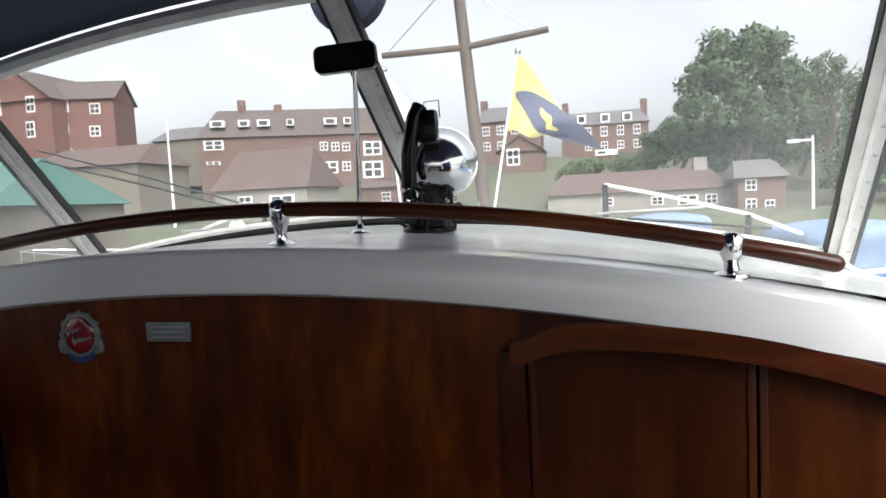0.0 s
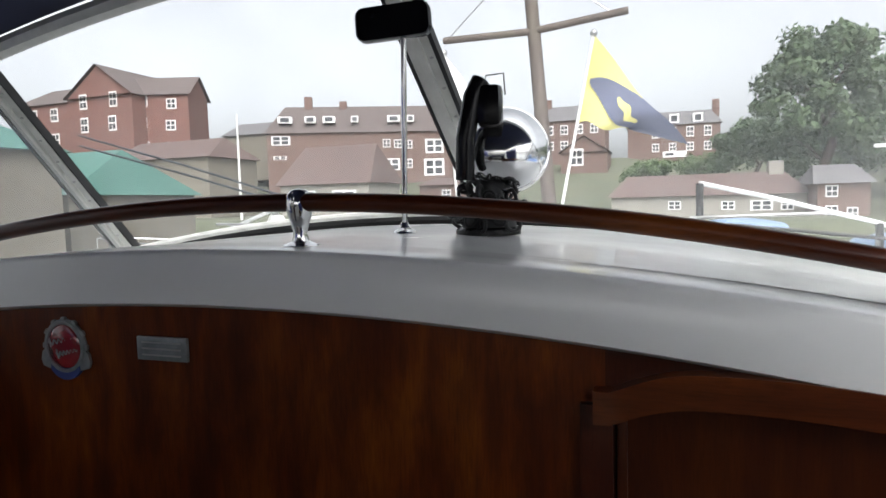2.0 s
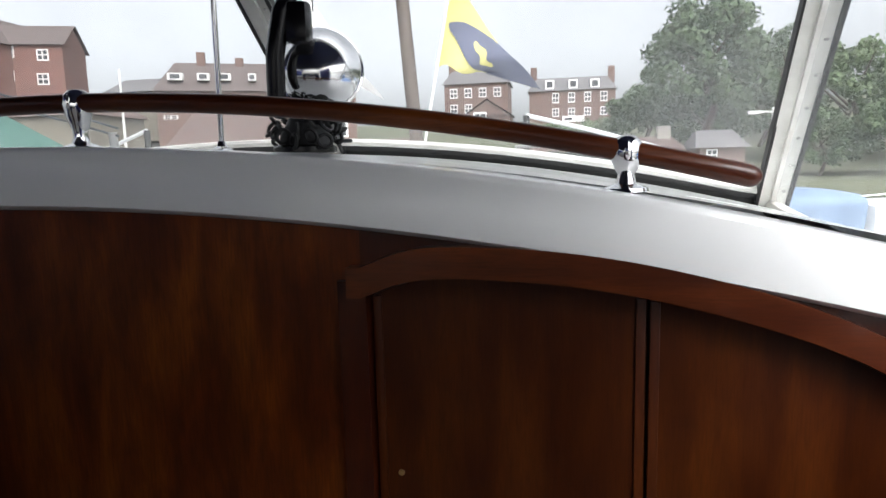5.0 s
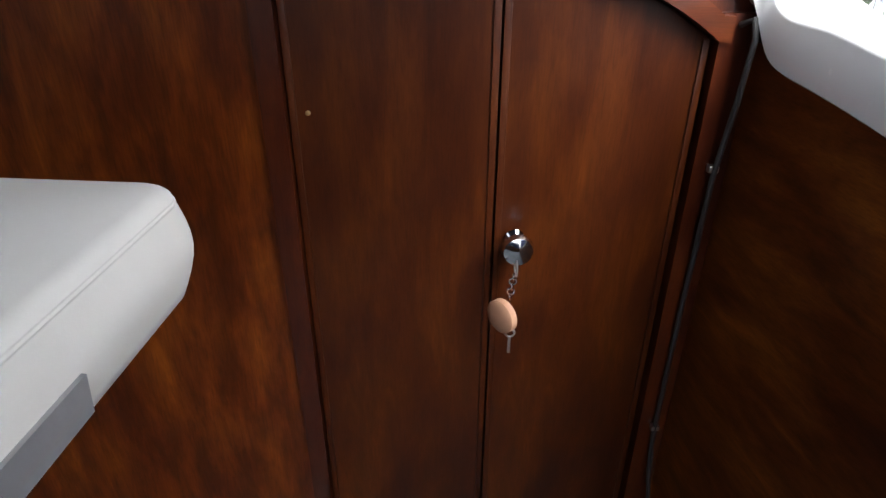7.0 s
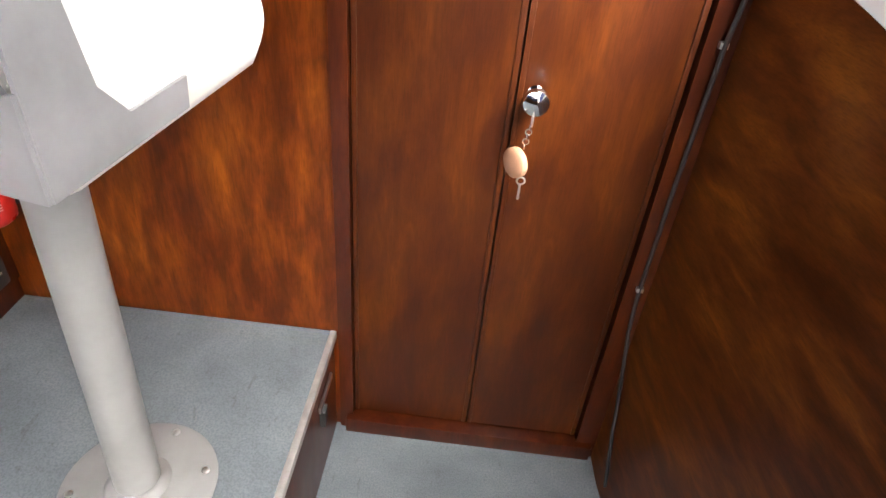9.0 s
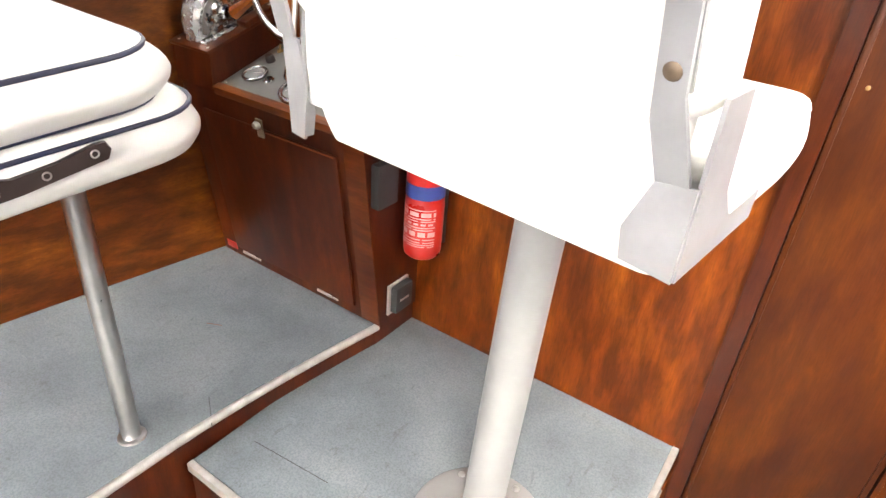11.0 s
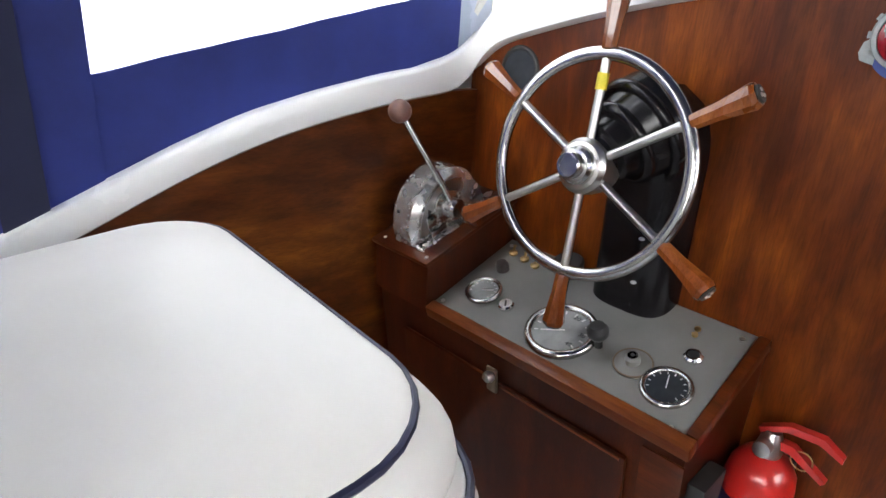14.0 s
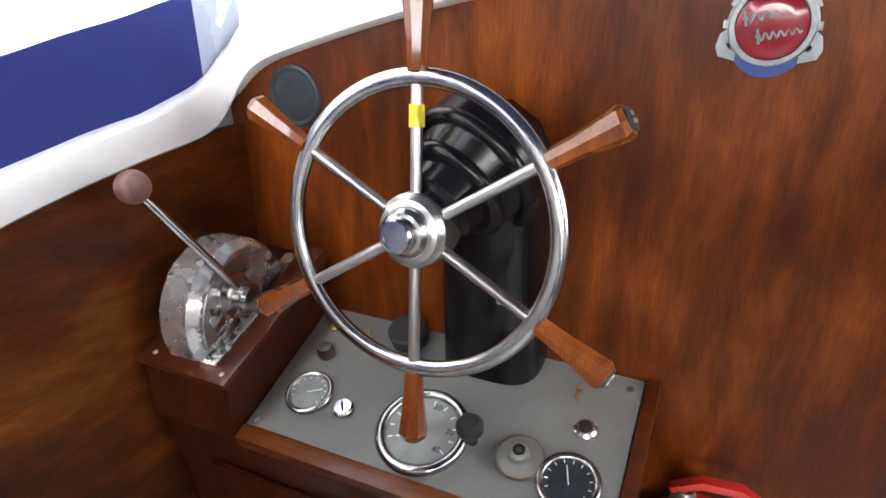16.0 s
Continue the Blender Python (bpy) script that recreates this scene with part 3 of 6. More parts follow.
tagged(part("step_box", block(BX0, BX1 - 0.004, BY0 + 0.004, BY1, 0.0, BOX - 0.006, 0.002), "mahog"), "mahogany locker box that carries the navigator's seat", "locker", "", "structure")
tagged(part("floor_box_top", block(BX0, BX1 - 0.012, BY0 + 0.012, BY1, BOX - 0.008, BOX, 0.0015), "floor"), "grey-blue vinyl top of the locker box", "floor", "", "structure")
tagged(part("trim_box_side", block(BX1 - 0.012, BX1 + 0.004, BY0 - 0.004, BY1, BOX - 0.022, BOX + 0.003, 0.003), "trim"), "worn white metal edging on the locker box", "trim", "", "structure")
tagged(part("trim_box_front", block(BX0, BX1 - 0.012, BY0 - 0.004, BY0 + 0.012, BOX - 0.022, BOX + 0.003, 0.003), "trim"), "worn white metal edging on the locker box", "trim", "", "structure")
latch = root("hasp_latch", (BX1, 1.22, 0.22), "small dark metal hasp on the locker box", "latch")
part("plate", block(BX1 - 0.003, BX1 + 0.004, 1.18, 1.30, 0.255, 0.275, 0.002), "steel", latch)
part("staple", block(BX1 - 0.003, BX1 + 0.012, 1.185, 1.215, 0.20, 0.255, 0.003), "rubber", latch)
HX1, HY0 = -0.40, 0.245


def helm_edge(y):
    """Inner edge of the helm platform: straight aft, easing inboard towards the console."""
    return -0.478 + 0.062 * max(0, (y - 0.6) / 0.6) ** 1.5


def platform():
    """The helm platform follows the cockpit side; its inner edge runs slightly askew."""
    vs, fs = [], []
    ys = span(HY0, 1.356, 20)
    for y in ys:
        xi = helm_edge(min(y, 1.2))
        xo = MID - half(min(y, 1.3)) + 0.001
        vs += [Vector((xi, y, 0.0)), Vector((xi, y, HELM)), Vector((xo, y, HELM)), Vector((xo, y, 0.0))]
    for i in range(len(ys) - 1):
        fs += [(i * 4 + j, i * 4 + (j + 1) % 4, (i + 1) * 4 + (j + 1) % 4, (i + 1) * 4 + j) for j in range(4)]
    fs += [(0, 1, 2, 3), tuple((len(ys) - 1) * 4 + j for j in (3, 2, 1, 0))]
    return vs, fs


def platform_skin():
    vs, fs = [], []
    ys = span(HY0 + 0.012, 1.35, 20)
    for y in ys:
        xi = helm_edge(min(y, 1.2)) - 0.012
        xo = MID - half(min(y, 1.3)) + 0.004
        vs += [Vector((xi, y, HELM + 0.001)), Vector((xi, y, HELM + 0.005)), Vector((xo, y, HELM + 0.005)), Vector((xo, y, HELM + 0.001))]
    for i in range(len(ys) - 1):
        fs += [(i * 4 + j, i * 4 + (j + 1) % 4, (i + 1) * 4 + (j + 1) % 4, (i + 1) * 4 + j) for j in range(4)]
    fs += [(0, 1, 2, 3), tuple((len(ys) - 1) * 4 + j for j in (3, 2, 1, 0))]
    return vs, fs


tagged(part("floor_helm_base", platform(), "mahog", smooth=0), "mahogany riser of the raised helm platform", "platform", "", "structure")
tagged(part("floor_helm", platform_skin(), "floor", smooth=0), "scuffed grey-blue vinyl on the helm platform", "floor", "", "structure")
tagged(part("trim_helm_side", tube([(helm_edge(y) - 0.002, y, HELM + 0.001) for y in span(HY0 - 0.002, 1.197, 16)], 0.0105, 10), "trim"), "rounded worn aluminium edging strip on the helm platform", "trim", "", "structure")
tagged(part("trim_helm_front", tube([(-0.479, HY0 - 0.002, HELM), (MID - half(HY0) + 0.01, HY0 - 0.002, HELM)], 0.010, 10), "trim"), "worn aluminium edging strip on the helm platform", "trim", "", "structure")
for a, b, c, d, z, w, mt in ((-0.735, 0.925, -0.775, 0.905, HELM + 0.005, 0.0016, "knob"), (-0.455, 0.680, -0.54, 0.735, HELM + 0.005, 0.0010, "rubber"), (-0.40, 0.745, -0.19, 0.765, BOX, 0.0009, "rubber")):
    tagged(part("floor_scratch", tube([(a, b, z), (c, d, z)], w, 6), mt), "dark scratch in the vinyl floor", "scratch", "", "structure")

# ---- windscreen ----
WB, WT = 2.2, 1.70


def screen_base(x):
    return deck(max(min(x, 1.1), -1.1)) + 0.004


def screen_top(x):
    return 2.185 - 0.10 * (x - MID) ** 2


def screen_pt(u, t):
    """u: -1 port corner, 0 middle, 1 starboard corner; t: 0 base, 1 top."""
    xb, xt = MID + 0.015 + 1.075 * u + 0.05 * (1 - abs(u)), MID + 0.015 + 1.035 * u - 0.022 * (1 - abs(u))
    b = Vector((xb, WB - 0.03 * abs(u), screen_base(xb)))
    a = Vector((xt, WT, screen_top(xt)))
    return b + (a - b) * t


def screen_strip(u, w, t0=0.0, t1=1.0, out=0.0, thick=0.02):
    """A flat bar up the windscreen at u."""
    a, b = screen_pt(u, t0), screen_pt(u, t1)
    across = Vector((1, 0, 0))
    nrm = (b - a).cross(across).normalized()
    if nrm.y > 0:
        nrm = -nrm
    vs = []
    for p in (a, b):
        for sx, sn in ((-w / 2, 0), (w / 2, 0), (w / 2, thick), (-w / 2, thick)):
            vs.append(p + across * sx + nrm * (sn + out))
    return vs, [(0, 1, 2, 3), (7, 6, 5, 4), (0, 4, 5, 1), (1, 5, 6, 2), (2, 6, 7, 3), (3, 7, 4, 0)]


for i, (u0, u1, nm) in enumerate(((-1, 0, "window_port_front"), (0, 1, "window_starboard_front"))):
    w = root(nm, tuple(screen_pt((u0 + u1) / 2, 0)), "raked cabin windscreen pane with a pale aluminium frame, slightly grimy, with a glare veil", "window", "", "structure")
    us = span(u0, u1, 14)
    vs = [screen_pt(u, t) for t in (0.0, 1.0) for u in us]
    k = len(us)
    g = part("pane", (vs, [(j, j + 1, k + j + 1, k + j) for j in range(k - 1)]), "glass", w)
    g.visible_shadow = False
    part("base_frame", tube([screen_pt(u, 0.012) for u in us], 0.016, 8), "rubber", w, "black rubber bedding")
    part("base_bead", tube([screen_pt(u, 0.05) + Vector((0, -0.012, 0)) for u in us], 0.009, 8), "alu", w)
    part("top_frame", tube([screen_pt(u, 1.0) for u in us], 0.022, 8), "alu", w)

for u, nm, wdt in ((0.0, "windscreen_post", 0.055), (-1.0, "windscreen_post", 0.06), (1.0, "windscreen_post", 0.06)):
    p = root(nm, tuple(screen_pt(u, 0)), "pale aged aluminium windscreen post with rivets and black rubber edges", "window post", "windscreen posts")
    part("bar", screen_strip(u, wdt), "alu", p)
    part("seal", screen_strip(u + 0.030, 0.009, out=0.003), "rubber", p, "black rubber seal")
    part("seal", screen_strip(u - 0.030, 0.006, out=0.003), "rubber", p, "black rubber seal")
    part("ridge", screen_strip(u, 0.014, out=0.02, thick=0.008), "alu", p)
    for k in range(9):
        c = screen_pt(u, 0.08 + 0.1 * k) + Vector((0.017, -0.016, -0.014))
        part("rivet", ball(c, 0.0045, 8, 0.6), "steel", p)

AFT = {}
for s, nm in ((-1, "window_port_quarter"), (1, "window_starboard_quarter")):
    w = root(nm, (MID + s * 1.1, 1.8, 1.53), "triangular quarter light in a pale aluminium frame", "window", "", "structure")
    base_f, apex = screen_pt(s, 0.0), screen_pt(s, 1.0)
    base_a = Vector((MID + s * 1.125, 1.33, 1.475))
    bl = [base_f + (base_a - base_f) * t + Vector((0, 0, -0.02 * math.sin(t * math.pi))) for t in span(0, 1, 8)]
    g = part("pane", (bl + [apex], [(i, i + 1, 9) for i in range(8)]), "glass", w)
    g.visible_shadow = False
    part("sill_frame", tube(bl, 0.015, 8), "alu", w)
    part("sill_seal", tube([p + Vector((0, 0, -0.016)) for p in bl], 0.012, 8), "rubber", w)
    part("aft_frame", tube([base_a + (apex - base_a) * t for t in span(0, 1, 4)], 0.02, 8), "alu", w)
    part("aft_seal", tube([base_a + (apex - base_a) * t + Vector((0, -0.024, 0)) for t in span(0, 1, 4)], 0.009, 8), "rubber", w)
    AFT[s] = (base_a, apex)

# ---- canopy ----
def canopy():
    vs, fs = [], []
    ys, us = span(1.69, -1.9, 18), span(-1, 1, 16)
    for y in ys:
        hw = 1.06 + 0.05 * (1.7 - y) if y > 0.8 else 1.105 + 0.03 * (0.8 - y)
        for u in us:
            vs.append(Vector((MID + u * hw, y, 2.21 - 0.115 * u * u + 0.03 * math.sin((1.69 - y) / 3.6 * math.pi))))
    k = len(us)
    for i in range(len(ys) - 1):
        fs += [(i * k + j, i * k + j + 1, (i + 1) * k + j + 1, (i + 1) * k + j) for j in range(k - 1)]
    m = len(vs)
    vs += [v + Vector((0, 0, 0.004)) for v in vs]
    fs += [tuple(q + m for q in reversed(f)) for f in fs]
    return vs, fs


tagged(part("ceiling_canopy", canopy(), "canvas_dark"), "dark navy canvas canopy over the cockpit", "canopy", "", "structure")


def curtain(y0, y1, lo, hi, s=-1, n=10, off=0.0):
    """A hanging canvas panel between two heights along the cockpit side, with soft folds."""
    vs, fs = [], []
    ys, ts = span(y0, y1, n), span(0, 1, 8)
    for y in ys:
        for t in ts:
            z = lo(y) + (hi(y) - lo(y)) * t
            f = (0.0035 * math.sin(y * 23 + t * 2) + 0.0025 * math.sin(y * 51)) * min(t * 2.5, 1)
            lean = (z - 1.3) * 0.05
            vs.append(Vector((MID + s * (half(min(y, 1.3)) + 0.020 - lean + f + off), y, z)))
    k = len(ts)
    for i in range(len(ys) - 1):
        fs += [(i * k + j, i * k + j + 1, (i + 1) * k + j + 1, (i + 1) * k + j) for j in range(k - 1)]
    m = len(vs)
    vs += [v + Vector((s * 0.003, 0, 0)) for v in vs]
    fs += [tuple(q + m for q in reversed(f)) for f in fs]
    return vs, fs


def roof_edge(y):
    return 2.09


def win_lo(y):
    return 1.405 + 0.225 * (y - 0.66)


cc = root("canvas_side_curtain", (MID - half(0.7), 0.7, sheer(0.7) + 0.05), "blue canvas side curtain with a large clear window", "canopy curtain")
part("lower_panel", curtain(0.66, 1.305, lambda y: sheer(y) + 0.045, win_lo, n=40), "canvas", cc)
part("front_strip", curtain(1.305, 1.40, lambda y: sheer(1.25) + 0.05, lambda y: win_lo(1.305) + (y - 1.305) * 1.1, n=10), "palestrip", cc, "pale translucent plastic strip")
part("rear_panel", curtain(-1.9, 0.672, lambda y: sheer(y) + 0.045, roof_edge, n=40, off=-0.005), "canvas", cc)
part("top_panel", curtain(0.66, 1.66, lambda y: max(1.98, 1.5 + (y - 1.34) * 1.75), lambda y: roof_edge(y) + 0.005, n=20), "canvas", cc)
g = part("clear_window", curtain(0.66, 1.62, lambda y: win_lo(y) - 0.01 if y < 1.36 else 1.56 + (y - 1.36) * 1.75, lambda y: max(1.985, 1.51 + (y - 1.34) * 1.75), n=40, off=0.012), "plastic", cc, "milky clear plastic window with a glare haze")
g.visible_shadow = False
part("stitching", tube([(MID - half(y) - 0.036, y, win_lo(y) - 0.012) for y in span(0.66, 1.34, 14)], 0.0025, 6), "canvas_dark", cc)
pole = root("canopy_pole", (MID - half(0.5) + 0.02, 0.50, sheer(0.5) + 0.05), "bare metal canopy support pole", "pole")
part("tube", tube([(MID - half(0.45) + 0.01, 0.445, sheer(0.45) + 0.04), (MID - half(0.55) + 0.05, 0.690, 2.13)], 0.0095, 12), "steel", pole)
# dark vertical band just inside the curtain, from coaming to roof
part("dark_band", curtain(0.535, 0.595, lambda y: sheer(y) + 0.05, lambda y: 2.10, n=6, off=-0.012), "canvas_dark", pole, "dark vertical band")

# unseen canvas behind the walk, added to hold back light from the stern
ac = root("canvas_aft_baffle", (MID, -1.9, 0.95), "unseen dark navy canvas across the stern, added to limit the light", "canopy curtain")
part("panel", block(MID - 1.30, MID + 1.30, -1.905, -1.89, 0.93, 1.70, 0.004), "canvas_dark", ac)
for s in (-1, 1):
    part("baffle_edge", tube([(MID + s * 1.28, -1.89, 0.97), (MID + s * 1.20, -1.89, 2.10)], 0.03, 10), "canvas_dark", ac)
tagged(part("wall_transom", block(MID - 1.37, MID + 1.37, -2.02, -1.98, -0.03, 0.98, 0.004), "teak"), "varnished plywood lining of the transom", "wall", "", "structure")
# unseen starboard canvas, added to cut side light; its forward end stays open
sc = root("canvas_starboard_baffle", (MID + half(0.0), 0.0, sheer(0.0) + 0.05), "unseen blue canvas added to limit starboard light, open at its forward end", "canopy curtain")
part("panel", curtain(-1.9, 0.68, lambda y: sheer(y) + 0.045, roof_edge, 1, 30), "canvas", sc)
# added backing: keeps sky light from leaking through the door gaps
tagged(part("wall_light_stop", block(0.395, 1.13, 1.386, 1.396, -0.02, 1.50, 0), "mahog", smooth=0), "unseen dark board added behind the cabin doors to block light", "wall", "", "structure")


# ---- helm console ----
CX0, CX1, CY0 = -1.06, -0.410, 1.118
SLOPE, RAKE = 0.34, 0.14


def top_z(y):
    return 0.997 + SLOPE * (y - 1.118)


con = root("helm_console", (-0.7, 1.24, HELM + 0.005), "varnished mahogany helm console with a sloping grey instrument panel", "console")


RAKED_FRONT = Matrix(((1, 0, 0, 0), (0, 1, -RAKE, RAKE * 0.985), (0, 0, 1, 0), (0, 0, 0, 1)))


def wedge(x0, x1, y0, y1, zb, dz=0.0):
    """The console's sides: a sloping top, a front that rakes in towards the floor."""
    vs = []
    for x in (x0, x1):
        vs += [Vector((x, y0 + RAKE * (0.985 - zb), zb)), Vector((x, y0, top_z(y0) + dz)), Vector((x, y1, top_z(y1) + dz)), Vector((x, y1, zb))]
    return vs, [(0, 1, 2, 3), (7, 6, 5, 4), (0, 4, 5, 1), (1, 5, 6, 2), (2, 6, 7, 3), (3, 7, 4, 0)]


part("carcass", wedge(CX0, CX1, CY0, BULK - 0.001, HELM + 0.006, -0.012), "mahog", con, smooth=0)
slope_m = Matrix.Translation((0, 1.118, 0.997)) @ Matrix.Rotation(math.atan(SLOPE), 4, "X")


def on_top(x, y, dz=0.0):
    """A frame on the sloping panel, z normal to it."""
    return Matrix.Translation((x, y, top_z(y) + dz)) @ Matrix.Rotation(math.atan(SLOPE), 4, "X")


def flat_board(x0, x1, v0, v1, z0, z1, r=0.002):
    return moved(block(x0, x1, v0, v1, z0, z1, r), slope_m)


part("instrument_panel", flat_board(-0.925, CX1 - 0.016, 0.020, 0.249, -0.010, -0.001), "panel", con, "grey instrument panel")
part("front_lip", flat_board(-0.925, CX1 + 0.004, -0.006, 0.019, -0.022, 0.004, 0.004), "lip", con, "lighter worn mahogany lip")
part("side_lip", flat_board(CX1 - 0.015, CX1 + 0.004, 0.0195, 0.249, -0.022, 0.004, 0.004), "mahog_h", con)
cd = part("cupboard_door", moved(block(-0.985, -0.492, CY0 - 0.010, CY0 - 0.001, HELM + 0.045, 0.925, 0.004), RAKED_FRONT), "mahog", con)
part("worn_edge", moved(block(-0.735, -0.500, CY0 - 0.0112, CY0 - 0.0098, 0.9185, 0.9225, 0.0005), RAKED_FRONT), "lip", cd, "pale worn top edge")
part("latch_plate", moved(block(-0.760, -0.738, CY0 - 0.016, CY0 - 0.010, 0.905, 0.955, 0.003), RAKED_FRONT), "bronze", cd, "small steel latch")
part("latch_knob", moved(turned([(0.009, 0), (0.011, 0.006), (0.008, 0.014), (0.001, 0.016)], 14, Matrix.Translation((-0.749, CY0 - 0.016, 0.940)) @ face), RAKED_FRONT), "steel", cd)
part("corner_post", moved(block(CX1 - 0.062, CX1 + 0.002, CY0 - 0.004, CY0 - 0.0005, HELM + 0.01, 0.965, 0.001), RAKED_FRONT), "mahog_h", con)
for xa in (-0.925, -0.602):
    hg = part("hinge", moved(block(xa - 0.030, xa + 0.026, CY0 - 0.013, CY0 - 0.009, HELM + 0.034, HELM + 0.043, 0.001), RAKED_FRONT), "trim", con, "pale strip hinge")
    part("hinge_leaf", moved(block(xa + 0.030, xa + 0.050, CY0 - 0.012, CY0 - 0.009, HELM + 0.034, HELM + 0.041, 0.001), RAKED_FRONT), "trim", hg)
part("red_plate", moved(block(-1.04, -0.995, CY0 - 0.004, CY0 - 0.0008, HELM + 0.025, HELM + 0.05, 0.001), RAKED_FRONT), "red", con)
for y0, y1, z0, z1, mt, nm in ((1.145, 1.220, 0.81, 0.925, "rubber", "black_socket"), (1.232, 1.304, 0.458, 0.540, "rubber", "socket_body")):
    part(nm, block(CX1 + 0.0005, CX1 + 0.028, y0, y1, z0, z1, 0.006), mt, con)
part("socket_plate", block(CX1 + 0.0005, CX1 + 0.008, 1.222, 1.310, 0.450, 0.546, 0.003), "trim", con, "white socket plate")
part("socket_slot", block(CX1 + 0.028, CX1 + 0.030, 1.248, 1.285, 0.495, 0.501, 0.0005), "steel", con)

# throttle box
TZ = 1.148
LEANING = Matrix.Translation((0, 1.105, 1.089)) @ Matrix.Rotation(radians(18), 4, "X") @ Matrix.Translation((0, -1.105, -TZ))
tb = root("throttle_box", (-1.0, 1.22, 0.99), "mahogany box for the throttle, with a moulded ledge", "box")
crest = [LEANING @ Vector((0, y, TZ - 0.009)) for y in (1.114, 1.362)]
body_side = [(crest[0].y, 0.985), (crest[0].y, crest[0].z), (1.355, crest[1].z), (1.355, 0.985)]
part("body", plate(body_side, 0.149, Matrix.Translation((-1.076, 0, 0)) @ Matrix(((0, 0, 1, 0), (1, 0, 0, 0), (0, 1, 0, 0), (0, 0, 0, 1)))), "mahog", tb, smooth=0)
part("top", moved(block(-1.078, -0.919, 1.104, 1.362, TZ - 0.010, TZ, 0.004), LEANING), "mahog_h", tb)
part("ledge", moved(block(-0.955, -0.916, 1.238, 1.362, TZ, TZ + 0.018, 0.006), LEANING), "mahog_h", tb)
for x, y, z in ((-0.934, 1.120, 0.0), (-1.055, 1.122, 0.0), (-1.055, 1.340, 0.0), (-0.936, 1.345, 0.018)):
    part("screw", moved(ball((x, y, TZ + z), 0.004, 8, 0.4), LEANING), "steel", tb)

th = root("throttle_lever", (-0.985, 1.21, 1.12), "dulled chrome throttle lever with a brown ball knob", "throttle")
half_disc = [(0.098 * math.cos(radians(a)), 0.110 * math.sin(radians(a)) ** 0.9 if a not in (0, 180) else 0) for a in range(0, 181, 9)]
tm = LEANING @ Matrix.Translation((-1.015, 1.222, TZ + 0.004)) @ Matrix(((0, 0, 1, 0), (1, 0, 0, 0), (0, 1, 0, 0), (0, 0, 0, 1)))
part("housing", plate(half_disc, 0.060, tm @ Matrix.Translation((0, 0, -0.010)), 0.014), "casting", th, smooth=24)
part("foot", moved(block(-1.028, -0.950, 1.126, 1.322, TZ, TZ + 0.005, 0.002), LEANING), "casting", th)
part("scale_plate", plate([(0.084 * math.cos(radians(a)), 0.093 * math.sin(radians(a))) for a in range(60, 171, 10)] + [(0.064 * math.cos(radians(a)), 0.071 * math.sin(radians(a))) for a in range(170, 59, -10)], 0.002, tm @ Matrix.Translation((0, 0, 0.0495))), "steel", th, "engraved scale")
part("scale_mark", plate([(-0.056, 0.050), (-0.046, 0.055), (-0.054, 0.062)], 0.001, tm @ Matrix.Translation((0, 0, 0.0516))), "rubber", th)
bm_ = LEANING @ Matrix.Translation((-0.966, 1.2115, TZ + 0.053)) @ Matrix.Rotation(radians(90), 4, "Y")
part("boss", turned([(0.030, 0), (0.030, 0.008), (0.020, 0.012), (0.020, 0.034), (0.016, 0.038), (0.001, 0.039)], 24, bm_), "pewter", th)
part("name_tab", moved(block(-0.967, -0.960, 1.158, 1.184, TZ + 0.028, TZ + 0.056, 0.002), LEANING), "chrome", th)
part("rear_tab", moved(block(-0.985, -0.950, 1.318, 1.350, TZ, TZ + 0.006, 0.002), LEANING), "casting", th)
for q in (1.140, 1.334):
    part("foot_screw", moved(ball((-0.958, q, TZ + 0.006), 0.005, 8, 0.5), LEANING), "steel", th)
part("inner_boss", plate([(0.046 * math.cos(radians(a)), 0.010 + 0.052 * math.sin(radians(a))) for a in range(0, 181, 12)], 0.006, tm @ Matrix.Translation((0, 0, 0.0495)), 0.002), "casting", th)
part("cover_step", moved(block(-0.967, -0.956, 1.160, 1.200, TZ + 0.006, TZ + 0.024, 0.004), LEANING), "pewter", th)
a_ = LEANING @ Vector((-0.940, 1.2115, TZ + 0.053))
b2 = Vector((-0.998, 1.108, 1.338))
part("arm", tube([a_, a_ + (b2 - a_) * 0.3 + Vector((0.004, 0, 0)), a_ + (b2 - a_) * 0.7, b2], 0.0062, 10), "pewter", th)
part("knob", ball(b2 + (b2 - a_).normalized() * 0.012, 0.0205, 16), "knob", th, "worn brown ball knob")

# dials and switches on the panel
def dial(name, x, y, r, facemat, label, needle=0.6):
    d = root(name, (x, y, top_z(y)), label, "gauge")
    m = on_top(x, y)
    part("bezel", ring(r, r * 0.12 + 0.001, 40, 10, m @ Matrix.Translation((0, 0, 0.004))), "wheelmetal", d, "chrome bezel")
    part("rim", turned([(r * 0.98, -0.002), (r * 1.02, 0.004), (r * 0.9, 0.006), (r * 0.88, 0.004)], 36, m), "chrome", d)
    part("face", turned([(r * 0.93, 0.0045), (r * 0.92, 0.0052), (0.0005, 0.0053)], 36, m), facemat, d)
    for k in range(11):
        a = radians(-30 + 24 * k)
        mm = m @ Matrix.Rotation(a, 4, "Z")
        part("tick", moved(block(r * 0.70, r * 0.82, -r * 0.018, r * 0.018, 0.0054, 0.0060, 0), mm), "white", d, smooth=0)
    part("needle", moved(block(-r * 0.1, r * 0.62, -r * 0.022, r * 0.022, 0.0058, 0.0066, 0), m @ Matrix.Rotation(needle, 4, "Z")), "white", d, smooth=0)
    return d


dial("ammeter", -0.861, 1.203, 0.0315, "dialgrey", "small round grey ammeter with a painted sky sheen, chrome bezel", 0.5)
